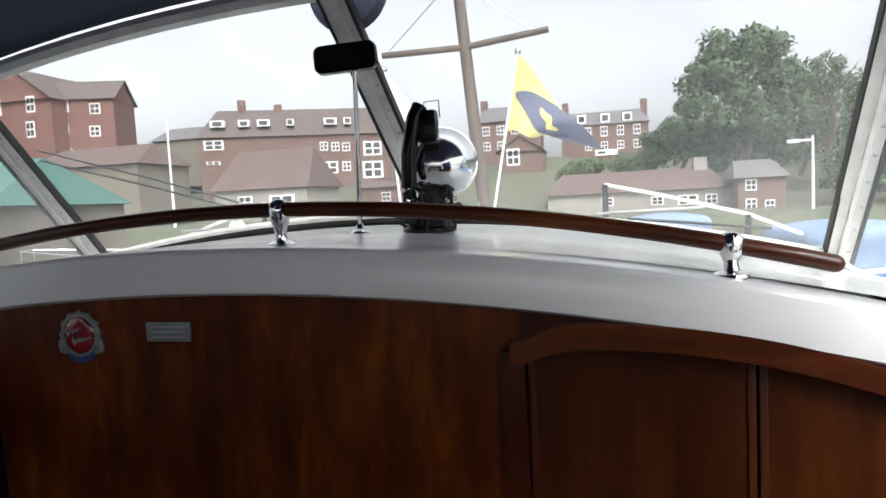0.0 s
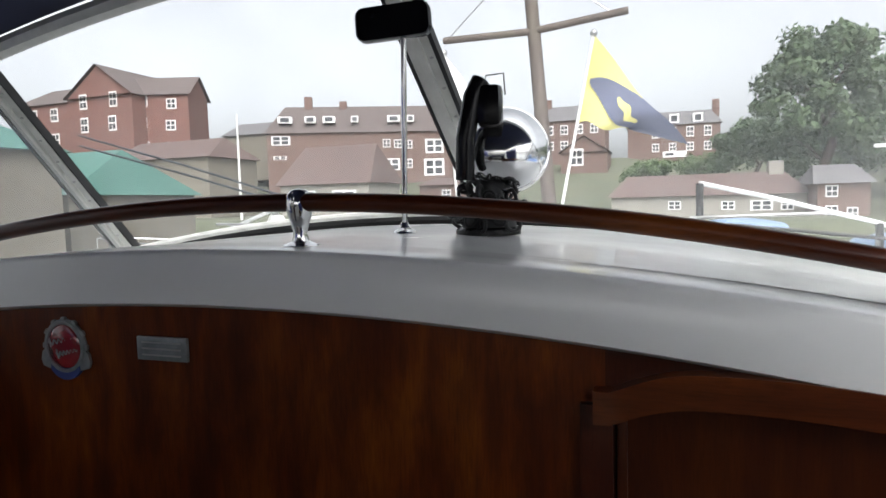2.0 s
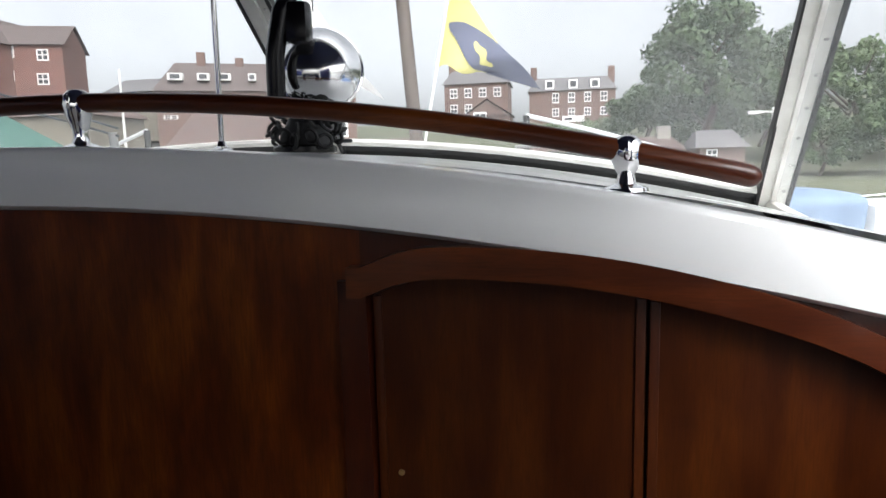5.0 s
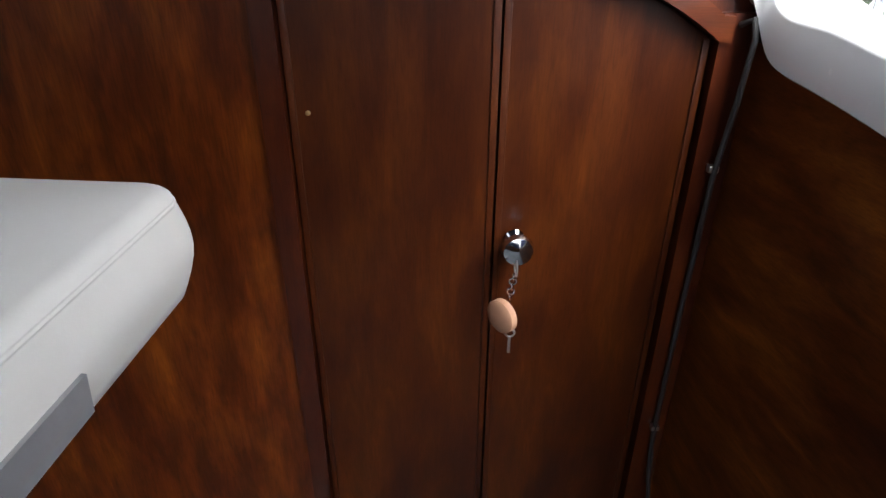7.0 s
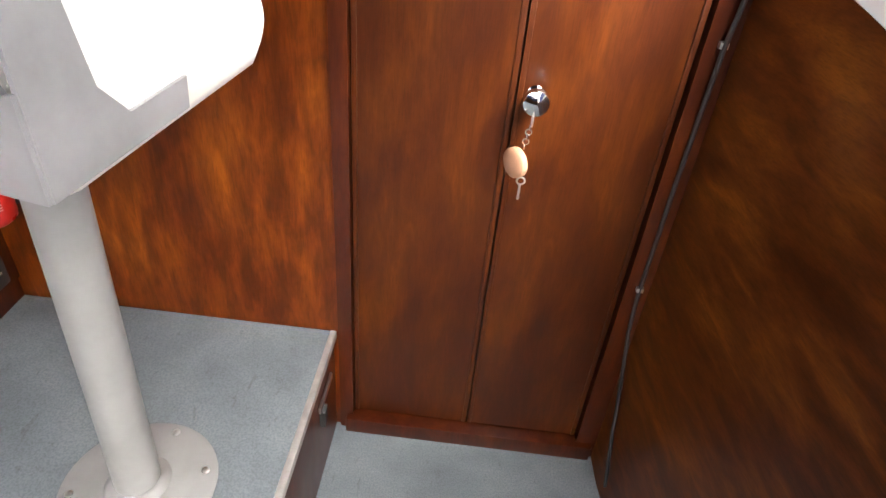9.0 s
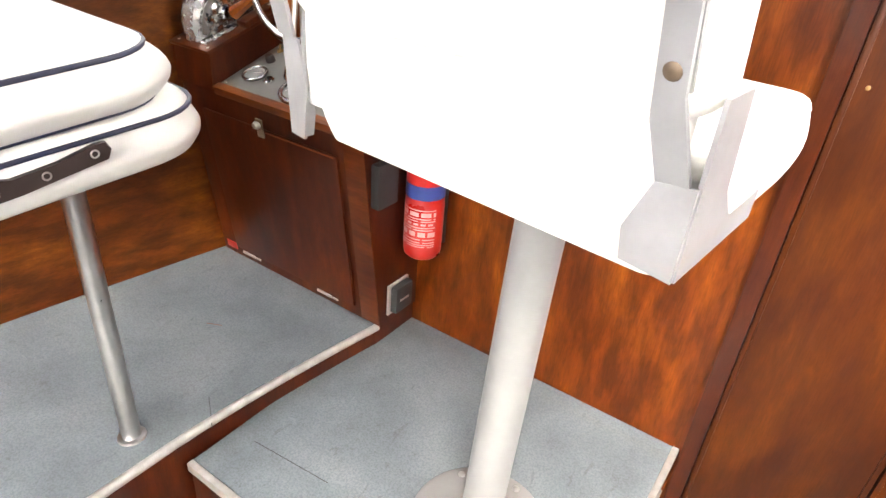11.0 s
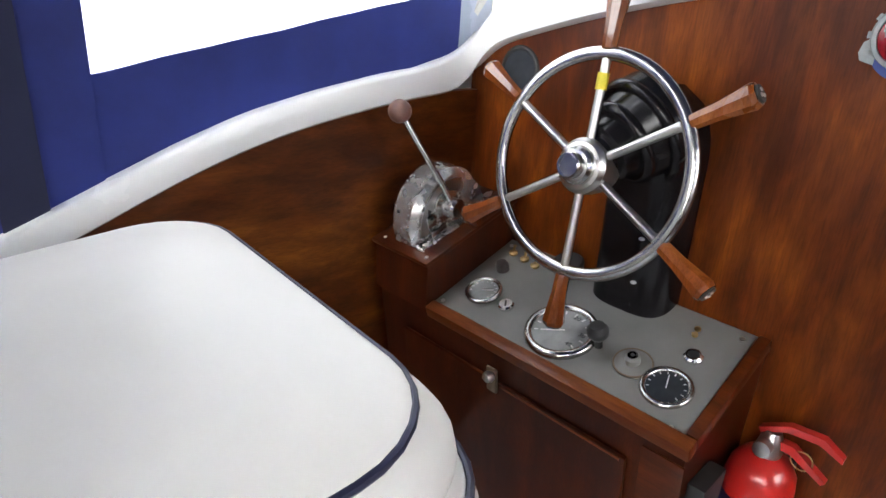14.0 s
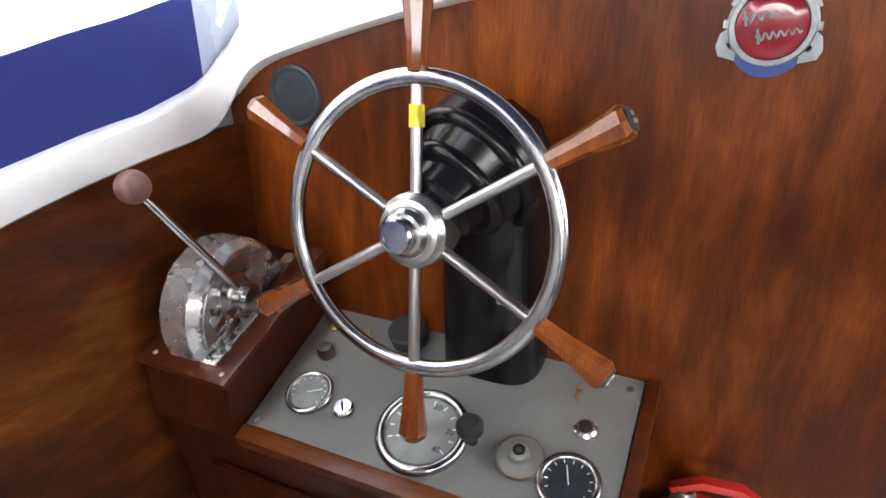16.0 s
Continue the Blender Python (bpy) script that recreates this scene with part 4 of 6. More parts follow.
tach = dial("tachometer", -0.679, 1.198, 0.056, "dialgrey", "large grey tachometer with a painted sky sheen, chrome bezel", 3.7)
dial("oil_gauge", -0.484, 1.190, 0.0345, "dial", "small black gauge in a chrome bezel", 1.9)


def lettering(text, size, m, mat, parent, name="lettering"):
    c = bpy.data.curves.new(name, "FONT")
    c.body, c.size, c.extrude, c.align_x, c.align_y = text, size, 0.0003, "CENTER", "CENTER"
    ob = new(name, c)
    bpy.context.view_layer.update()
    me = bpy.data.meshes.new_from_object(ob.evaluated_get(bpy.context.evaluated_depsgraph_get()))
    bpy.data.objects.remove(ob)
    me.transform(m)
    base = BASE[parent]
    me.transform(Matrix.Translation(-base))
    me.materials.append(M[mat])
    o2 = new(name, me)
    o2.parent = parent
    return o2


tq = on_top(-0.679, 1.198, 0.006)
for txt, ang in (("30", 10), ("40", -38), ("20", 80), ("10", 150)):
    a = radians(ang)
    lettering(txt, 0.012, tq @ Matrix.Translation((0.036 * math.cos(a), 0.036 * math.sin(a), 0)), "dial", tach, "numeral")


def button(name, x, y, prof, mat, label, cat="switch"):
    b = root(name, (x, y, top_z(y)), label, cat)
    part("body", turned(prof, 20, on_top(x, y)), mat, b)
    return b


kn = button("choke_knob", -0.612, 1.206, [(0.007, 0), (0.007, 0.018), (0.012, 0.020), (0.0175, 0.028), (0.0175, 0.038), (0.012, 0.046), (0.001, 0.048)], "rubber", "round black pull knob")
ig = button("ignition_switch", -0.548, 1.203, [(0.030, 0), (0.030, 0.003), (0.027, 0.005), (0.012, 0.006), (0.012, 0.016), (0.009, 0.019), (0.001, 0.019)], "panel", "worn round ignition switch with a centre key slot")
part("slot", turned([(0.008, 0.019), (0.008, 0.021), (0.001, 0.021)], 16, on_top(-0.548, 1.203)), "chrome", ig)
part("slot_hole", turned([(0.003, 0.021), (0.003, 0.022), (0.001, 0.022)], 12, on_top(-0.548, 1.203)), "rubber", ig)
part("rim", ring(0.0295, 0.0018, 30, 6, on_top(-0.548, 1.203, 0.003)), "bronze", ig)
st = button("starter_button", -0.482, 1.262, [(0.015, 0), (0.015, 0.006), (0.012, 0.009), (0.009, 0.009), (0.009, 0.006), (0.001, 0.006)], "chrome", "chrome ringed black starter button", "button")
part("centre", turned([(0.009, 0.005), (0.008, 0.009), (0.001, 0.010)], 16, on_top(-0.482, 1.262)), "rubber", st)
ky = button("key_switch", -0.800, 1.196, [(0.015, 0), (0.015, 0.005), (0.012, 0.008), (0.001, 0.008)], "chrome", "small chrome key switch")
part("keyhole", moved(block(-0.0015, 0.0015, -0.007, 0.007, 0.008, 0.0095, 0), on_top(-0.800, 1.196) @ Matrix.Rotation(0.6, 4, "Z")), "rubber", ky)
button("warning_lamp", -0.875, 1.270, [(0.013, 0), (0.013, 0.012), (0.010, 0.018), (0.001, 0.019)], "brown", "dark red-brown warning lamp")
for x, y in ((-0.890, 1.318), (-0.858, 1.314), (-0.828, 1.309)):
    tg = button("toggle_switch", x, y, [(0.009, 0), (0.009, 0.004), (0.006, 0.006), (0.001, 0.006)], "brass", "small brass toggle switch")
    part("lever", tube([on_top(x, y) @ Vector((0, 0, 0.004)), on_top(x, y) @ Vector((0.002, 0.006, 0.018))], 0.0022, 8, True, 0.0034), "brass", tg)
for i, (x, y) in enumerate(((-0.505, 1.318), (-0.503, 1.305))):
    button("brass_stud", x, y, [(0.005, 0), (0.005, 0.004), (0.001, 0.005)], "brass", "tiny brass stud on the grey panel", "stud")
for x, y in ((-0.445, 1.135), (-0.442, 1.335), (-0.91, 1.145), (-0.91, 1.335)):
    button("panel_screw", x, y, [(0.0045, 0), (0.004, 0.002), (0.001, 0.0025)], "steel", "small steel screw in the grey panel", "screw")

# ---- steering column and wheel ----
HUB = Vector((-0.679, 1.194, 1.313))
AX = Vector((-0.028, -0.984, 0.176)).normalized()
cm = Matrix.Translation(HUB) @ AX.to_track_quat("Z", "Y").to_matrix().to_4x4()
col = root("steering_pedestal", (-0.62, 1.33, top_z(1.33)), "black gloss steering pedestal with a stepped domed top", "steering column")


def pedestal():
    vs, fs = [], []
    zs = span(0, 1, 16)
    n = 26
    for t in zs:
        z = top_z(1.30) - 0.01 + 0.382 * t
        w = 0.073 - 0.004 * t if t < 0.7 else 0.070 * math.sqrt(max(1 - ((t - 0.7) / 0.302) ** 2, 0.002))
        dpt = 0.051 + 0.022 * t if t < 0.75 else 0.075 * math.sqrt(max(1 - ((t - 0.75) / 0.255) ** 2, 0.02))
        for k in range(n):
            a = math.pi + math.pi * k / (n - 1)
            ca, sa = math.cos(a), math.sin(a)
            ex = 0.6
            vs.append(Vector((-0.634 + w * math.copysign(abs(ca) ** ex, ca), BULK - 0.001 + dpt * math.copysign(abs(sa) ** ex, sa) * 1.25, z)))
    for i in range(len(zs) - 1):
        fs += [(i * n + k, i * n + k + 1, (i + 1) * n + k + 1, (i + 1) * n + k) for k in range(n - 1)]
    fs += [tuple(range(n - 1, -1, -1)), tuple((len(zs) - 1) * n + k for k in range(n))]
    return vs, fs


part("body", pedestal(), "black", col)
bs = Vector((-0.645, 1.275, 1.36))
part("boot_ring", turned([(0.085, -0.035), (0.085, -0.010), (0.076, 0.0), (0.072, 0.004), (0.066, 0.026), (0.058, 0.034), (0.052, 0.036), (0.046, 0.060), (0.034, 0.066), (0.030, 0.10)], 32, Matrix.Translation(bs) @ (HUB - bs).to_track_quat("Z", "Y").to_matrix().to_4x4()), "black", col)
boot_m = Matrix.Translation(bs) @ (HUB - bs).to_track_quat("Z", "Y").to_matrix().to_4x4()
for fr, fz in ((0.080, -0.004), (0.060, 0.030)):
    part("boot_fold", ring(fr, 0.0095, 40, 10, boot_m @ Matrix.Translation((0, 0, fz))), "black", col)
part("shaft", tube([bs, HUB], 0.017, 14), "black", col)
for x, z in ((-0.60, 1.205), (-0.60, 1.13)):
    part("screw", ball((x, BULK - 0.1, z), 0.005, 8, 0.5), "steel", col)
part("choke_cup", turned([(0.028, 0), (0.03, 0.022), (0.026, 0.026), (0.001, 0.026)], 20, on_top(-0.765, 1.33)), "rubber", col)

R = 0.164
wheel = root("ships_wheel", tuple(HUB), "chrome ship's wheel with six spokes and turned wooden handles", "steering wheel")
part("rim", ring(R, 0.0105, 72, 12, cm, 0.75), "wheelmetal", wheel)
part("hub", turned([(0.001, -0.035), (0.040, -0.035), (0.043, -0.012), (0.042, 0.010), (0.038, 0.014), (0.036, 0.018), (0.030, 0.020), (0.029, 0.022), (0.001, 0.022)], 32, cm), "steel", wheel)
part("hub_nut", turned([(0.028, 0.022), (0.028, 0.026), (0.024, 0.031), (0.0195, 0.032), (0.0195, 0.045), (0.0175, 0.048), (0.0140, 0.048), (0.0135, 0.046), (0.001, 0.046)], 24, cm), "wheelmetal", wheel, "round chrome hub nut", smooth=30)
up0 = (cm.to_3x3().inverted() @ Vector((0, 0, 1)))
a0 = math.atan2(up0.y, up0.x) + radians(3)
for k in range(6):
    a = a0 + radians(60 * k)
    d = Vector((math.cos(a), math.sin(a), 0))
    part("spoke", tube([cm @ (d * 0.036), cm @ (d * (R - 0.008))], 0.0068, 12), "steel", wheel)
    hm = cm @ Matrix.Translation(d * (R + 0.006)) @ d.to_track_quat("Z", "Y").to_matrix().to_4x4()
    h = part("handle", turned([(0.0105, 0.0), (0.0115, 0.004), (0.0125, 0.032), (0.0165, 0.066), (0.0182, 0.079), (0.0155, 0.085), (0.001, 0.086)], 8, hm), "spoke", wheel, "turned varnished wooden handle", smooth=25)
    part("ferrule", turned([(0.0125, 0.0855), (0.012, 0.0885), (0.001, 0.089)], 12, hm), "rubber", h)
    for q in range(3):
        part("end_screw", turned([(0.003, 0.0875), (0.0025, 0.0902), (0.001, 0.0905)], 8, hm @ Matrix.Translation((0.005 * math.cos(q * 2.1), 0.005 * math.sin(q * 2.1), 0))), "steel", h)
    if k == 0:
        part("tape", tube([cm @ (d * 0.112), cm @ (d * 0.136)], 0.0088, 12), "yellow", wheel, "scrap of yellow tape")

# ---- on the bulkhead ----
vent = root("oval_vent", (-0.96, BULK, 1.405), "dark oval vent in a black rubber ring on the bulkhead", "vent")
vm = Matrix.Translation((-0.954, BULK, 1.412)) @ face @ Matrix.Scale(0.9, 4)
part("ring", ([vm @ Vector((v.x, v.y, v.z)) for v in ring(0.045, 0.006, 40, 8)[0]], ring(0.045, 0.006, 40, 8)[1]), "rubber", vent)
part("mesh_face", turned([(0.043, 0.0), (0.042, 0.003), (0.001, 0.004)], 32, vm), "dial", vent)

bd = root("round_badge", (-0.363, BULK, 1.50), "maroon enamel badge in a silver surround with a blue scroll", "badge")
em = Matrix.Translation((-0.359, BULK, 1.523)) @ face @ Matrix.Scale(0.92, 4)
part("surround", turned([(0.045, 0.0), (0.045, 0.004), (0.042, 0.007), (0.037, 0.007), (0.036, 0.004), (0.001, 0.004)], 40, em), "silver", bd, "pitted silver surround")
part("enamel", turned([(0.0365, 0.004), (0.034, 0.0065), (0.02, 0.008), (0.001, 0.0085)], 36, em), "maroon", bd, "maroon enamel disc")
for s in (-1, 1):
    part("wing", plate([(s * 0.026, -0.040), (s * 0.049, -0.034), (s * 0.053, -0.024), (s * 0.050, -0.010), (s * 0.042, -0.004), (s * 0.034, -0.02)], 0.005, em), "silver", bd)
part("scroll", plate([(0.042 * math.sin(radians(a)), -0.008 - 0.047 * math.cos(radians(a))) for a in range(-48, 49, 8)] + [(0.042 * math.sin(radians(a)), 0.008 - 0.044 * math.cos(radians(a))) for a in range(48, -49, -8)], 0.006, em), "bluelabel", bd, "dark blue enamel scroll")
for x0, x1, y0, waves in ((-0.027, 0.022, 0.011, 5), (-0.016, 0.028, -0.010, 6)):
    line = [em @ Matrix.Rotation(0.22, 4, "Z") @ Vector((x0 + (x1 - x0) * u, y0 + 0.0042 * math.sin(u * waves * 6.283) * (1 - 0.4 * u), 0.0078 + 0.0012 * math.cos(u * 3))) for u in span(0, 1, 60)]
    part("script_relief", tube(line, 0.0011, 6), "silver", bd)
    part("script_tail", tube([em @ Matrix.Rotation(0.22, 4, "Z") @ Vector((x0 + 0.002, y0 + q, 0.0080)) for q in (-0.007, 0.0, 0.009)], 0.0014, 6), "silver", bd)
for k in range(12):
    a = radians(30 * k)
    part("cog", moved(block(-0.0045, 0.0045, -0.003, 0.003, 0.0, 0.005, 0.001), em @ Matrix.Rotation(a, 4, "Z") @ Matrix.Translation((0, 0.0455, 0))), "silver", bd)

pl = root("builder_plate", (-0.175, BULK, 1.53), "small grey metal plate on the bulkhead", "plate")
part("plate", block(-0.218, -0.130, BULK - 0.006, BULK - 0.0005, 1.512, 1.546, 0.002), "silver", pl)
for z in (1.520, 1.529, 1.538):
    part("writing_bar", block(-0.208, -0.140, BULK - 0.0068, BULK - 0.0058, z - 0.0012, z + 0.0012, 0), "steel", pl, smooth=0)

ex = root("fire_extinguisher", (-0.345, 1.285, 0.63), "red fire extinguisher with white labels on the bulkhead", "fire extinguisher")
xm = Matrix.Translation((-0.355, 1.297, 0.642)) @ Matrix.Diagonal((0.90, 0.90, 0.95, 1.0))
part("cylinder", turned([(0.045, 0.0), (0.054, 0.008), (0.056, 0.02), (0.056, 0.245), (0.052, 0.272), (0.040, 0.292), (0.020, 0.302), (0.018, 0.31), (0.001, 0.311)], 36, xm), "red", ex)
part("label", turned([(0.0566, 0.04), (0.0568, 0.042), (0.0568, 0.165), (0.0566, 0.167), (0.0562, 0.167), (0.0562, 0.04)], 36, xm), "red", ex)
for z0, z1, gap in ((0.046, 0.049, 9), (0.052, 0.055, 7), (0.059, 0.062, 11), (0.068, 0.071, 8), (0.078, 0.092, 4), (0.097, 0.100, 9), (0.104, 0.107, 7), (0.112, 0.118, 3), (0.123, 0.126, 8), (0.130, 0.133, 11), (0.138, 0.150, 5), (0.155, 0.158, 7)):
    vs, fs = [], []
    for k in range(19):
        a = radians(-150 + 130 * k / 18)
        vs += [xm @ Vector((0.0575 * math.cos(a), 0.0575 * math.sin(a), z)) for z in (z0, z1)]
    fs = [(2 * k, 2 * k + 2, 2 * k + 3, 2 * k + 1) for k in range(18) if (k * 7 + int(z0 * 1000)) % gap != 0]
    part("print_bar", (vs, fs), "faded_print", ex)
part("blue_band", turned([(0.0566, 0.185), (0.0568, 0.187), (0.0568, 0.222), (0.0566, 0.224), (0.0562, 0.224), (0.0562, 0.185)], 36, xm), "bluelabel", ex, "blue band")
part("valve", join(turned([(0.020, 0.300), (0.022, 0.312), (0.018, 0.330), (0.012, 0.344), (0.001, 0.345)], 20, xm), turned([(0.014, 0.0), (0.014, 0.026), (0.001, 0.028)], 16, xm @ Matrix.Translation((-0.004, -0.008, 0.322)) @ face)), "steel", ex, "grey metal valve")
part("carry_handle", plate([(-0.01, 0.318), (0.03, 0.322), (0.085, 0.296), (0.09, 0.302), (0.034, 0.336), (-0.01, 0.334)], 0.016, xm @ Matrix.Translation((0, 0.008, 0)) @ face), "red", ex)
part("squeeze_lever", plate([(-0.022, 0.344), (0.02, 0.368), (0.07, 0.372), (0.102, 0.354), (0.102, 0.346), (0.066, 0.360), (0.02, 0.356), (-0.018, 0.336)], 0.016, xm @ Matrix.Translation((0, 0.008, 0)) @ face), "red", ex)
part("pin_ring", ring(0.016, 0.0014, 24, 6, xm @ Matrix.Translation((0.05, -0.004, 0.318)) @ face), "brass", ex)
part("bracket", block(-0.366, -0.324, 1.340, 1.3595, 0.66, 0.90, 0.002), "rubber", ex)

cb = root("thin_cable", (1.09, 1.34, 0.4), "thin dark cable clipped down the corner post", "cable")
part("cable", tube([(1.092, 1.345, 1.385), (1.10, 1.325, 1.395), (1.103, 1.318, 1.37), (1.100, 1.322, 1.28), (1.097, 1.338, 1.16), (1.095, 1.340, 0.9), (1.096, 1.340, 0.6), (1.10, 1.332, 0.5), (1.113, 1.30, 0.35), (1.118, 1.26, 0.22), (1.124, 1.20, 0.08)], 0.0045, 8), "rubber", cb)
for z in (1.17, 0.62):
    part("clip", block(1.088, 1.104, 1.336, 1.348, z - 0.006, z + 0.006, 0.002), "steel", cb)


# ---- seats ----
def bolt(c, r, axis, mat, parent, name="bolt"):
    part(name, turned([(r, 0), (r * 0.95, r * 0.35), (r * 0.6, r * 0.6), (0.0008, r * 0.65)], 14, Matrix.Translation(c) @ Vector(axis).to_track_quat("Z", "Y").to_matrix().to_4x4()), mat, parent)


YZ = Matrix(((0, 0, 1, 0), (1, 0, 0, 0), (0, 1, 0, 0), (0, 0, 0, 1)))

hs = root("helmsman_chair", (-0.565, 0.56, HELM + 0.005), "white vinyl helm seat with navy piping on a steel post", "seat")
HXC, HW = -0.722, 0.55
SWIVEL = Matrix.Translation((-0.560, 0.577, 0)) @ Matrix.Rotation(radians(-4), 4, "Z") @ Matrix.Translation((0.565, -0.56, 0))
tilt = SWIVEL @ Matrix.Translation((HXC, 0.522, 1.046)) @ Matrix.Rotation(radians(4.5), 4, "X")
part("base", cushion(HW + 0.02, 0.456, 0.103, 0.10, 0.032, 0.004, tilt, 0.012), "vinyl", hs)
part("base_piping", piping(HW + 0.02, 0.456, 0.10, 0.084, 0.0042, tilt), "navy", hs, "navy piping")
ct = SWIVEL @ Matrix.Translation((HXC + 0.001, 0.5105, 1.145)) @ Matrix.Rotation(radians(5.2), 4, "X")
part("cushion", cushion(HW, 0.367, 0.095, 0.100, 0.014, 0.022, ct, 0.026, 0.004), "vinyl", hs)
part("cushion_piping", piping(HW - 0.004, 0.363, 0.100, 0.086, 0.0045, ct), "navy", hs, "navy piping")
part("cushion_lower_piping", piping(HW - 0.006, 0.361, 0.100, 0.006, 0.0042, ct), "navy", hs, "navy piping")
bt = SWIVEL @ Matrix.Translation((HXC, 0.248, 1.035)) @ Matrix.Rotation(radians(8.5), 4, "X") @ Matrix.Translation((0, 0, 0.262)) @ Matrix.Rotation(radians(-90), 4, "X")
part("backrest", cushion(HW + 0.02, 0.675, 0.096, 0.125, 0.040, 0.0, bt, 0.012, 0.003), "vinyl", hs)
part("backrest_piping", piping(HW + 0.018, 0.673, 0.125, 0.012, 0.0045, bt), "navy", hs, "navy piping")
part("backrest_front_piping", piping(HW + 0.021, 0.676, 0.125, 0.076, 0.0048, bt), "navy", hs, "navy piping")


def arm_outline():
    """The curved reclining arm: a round eye, a dip, a long rounded tail."""
    top = [(0.300, 1.236), (0.318, 1.190), (0.340, 1.143), (0.372, 1.118), (0.42, 1.109), (0.48, 1.117), (0.535, 1.132), (0.550, 1.132), (0.556, 1.120), (0.550, 1.106)]
    bot = [(0.50, 1.097), (0.43, 1.084), (0.375, 1.078), (0.335, 1.092), (0.300, 1.125), (0.280, 1.162), (0.262, 1.172)]
    eye = [(0.268 + 0.037 * math.cos(radians(a)), 1.207 + 0.037 * math.sin(radians(a))) for a in range(250, 50, -20)]
    return top + bot + eye


for s, nm in ((1, "recline_arm"), (-1, "recline_arm")):
    x = HXC + s * (HW / 2 + 0.024) - (0.0 if s > 0 else 0.010)
    ra = part(nm, plate(arm_outline(), 0.011, SWIVEL @ Matrix.Translation((x, 0, 0)) @ YZ, 0.003), "brown", hs, "dark brown moulded reclining arm")
    if s > 0:
        part("pivot_nut", turned([(0.012, 0), (0.012, 0.007), (0.010, 0.009), (0.001, 0.009)], 6, SWIVEL @ Matrix.Translation((x + 0.011, 0.268, 1.207)) @ Matrix.Rotation(radians(90), 4, "Y")), "steel", ra)
        for y, z in ((0.395, 1.094), (0.462, 1.104), (0.530, 1.119)):
            part("rivet", ring(0.0055, 0.0014, 16, 6, SWIVEL @ Matrix.Translation((x + 0.0115, y, z)) @ Matrix.Rotation(radians(90), 4, "Y")), "steel", ra)
part("post", tube([(-0.565, 0.56, HELM + 0.004), (-0.565, 0.56, 1.080)], 0.0195, 18), "steel", hs, "plain steel seat post")
part("mount_plate", block(-0.66, -0.48, 0.47, 0.64, 1.058, 1.070, 0.003), "steel", hs)
part("foot_ring", turned([(0.030, 0), (0.028, 0.004), (0.0195, 0.006)], 20, Matrix.Translation((-0.565, 0.56, HELM + 0.005))), "steel", hs)

ns = root("navigator_chair", (0.122, 0.880, BOX), "white vinyl swivel seat on a pale enamelled pedestal", "seat")
TURNED = Matrix.Translation((0.385, 0.600, 0)) @ Matrix.Rotation(radians(-6.5), 4, "Z") @ Matrix.Translation((-0.385, -0.600, 0))
RAKED = TURNED @ Matrix.Translation((0, 0.590, 1.365)) @ Matrix.Rotation(radians(14), 4, "X") @ Matrix.Translation((0, -0.590, -1.365))
nc = TURNED @ Matrix.Translation((0.150, 0.786, 1.202))
pad = cushion(0.464, 0.362, 0.112, 0.026, 0.013, 0.012, None, 0.008, 0.003)
pad = [Vector((v.x * (1 - (0.022 if v.x > 0 else 0.02) * max(0, (0.065 - v.z) / 0.065) ** 1.6), v.y * (1 - 0.015 * max(0, (0.065 - v.z) / 0.065) ** 1.6), v.z)) for v in pad[0]], pad[1]
part("base_cushion", moved(pad, nc), "vinyl", ns)
part("base_seam", piping(0.462, 0.360, 0.026, 0.097, 0.003, nc), "vinyl", ns)
part("rear_panel", moved(block(-0.092, 0.366, 0.591, 0.622, 1.246, 1.382, 0.010), TURNED), "seatboard", ns, "overhanging white rear panel")
nb = RAKED @ Matrix.Translation((0.140, 0.645, 1.385)) @ Matrix.Translation((0, 0, 0.100)) @ Matrix.Rotation(radians(90), 4, "X")
part("backrest", cushion(0.488, 0.276, 0.062, 0.030, 0.016, 0.003, nb, 0.004, 0.002), "vinyl", ns)
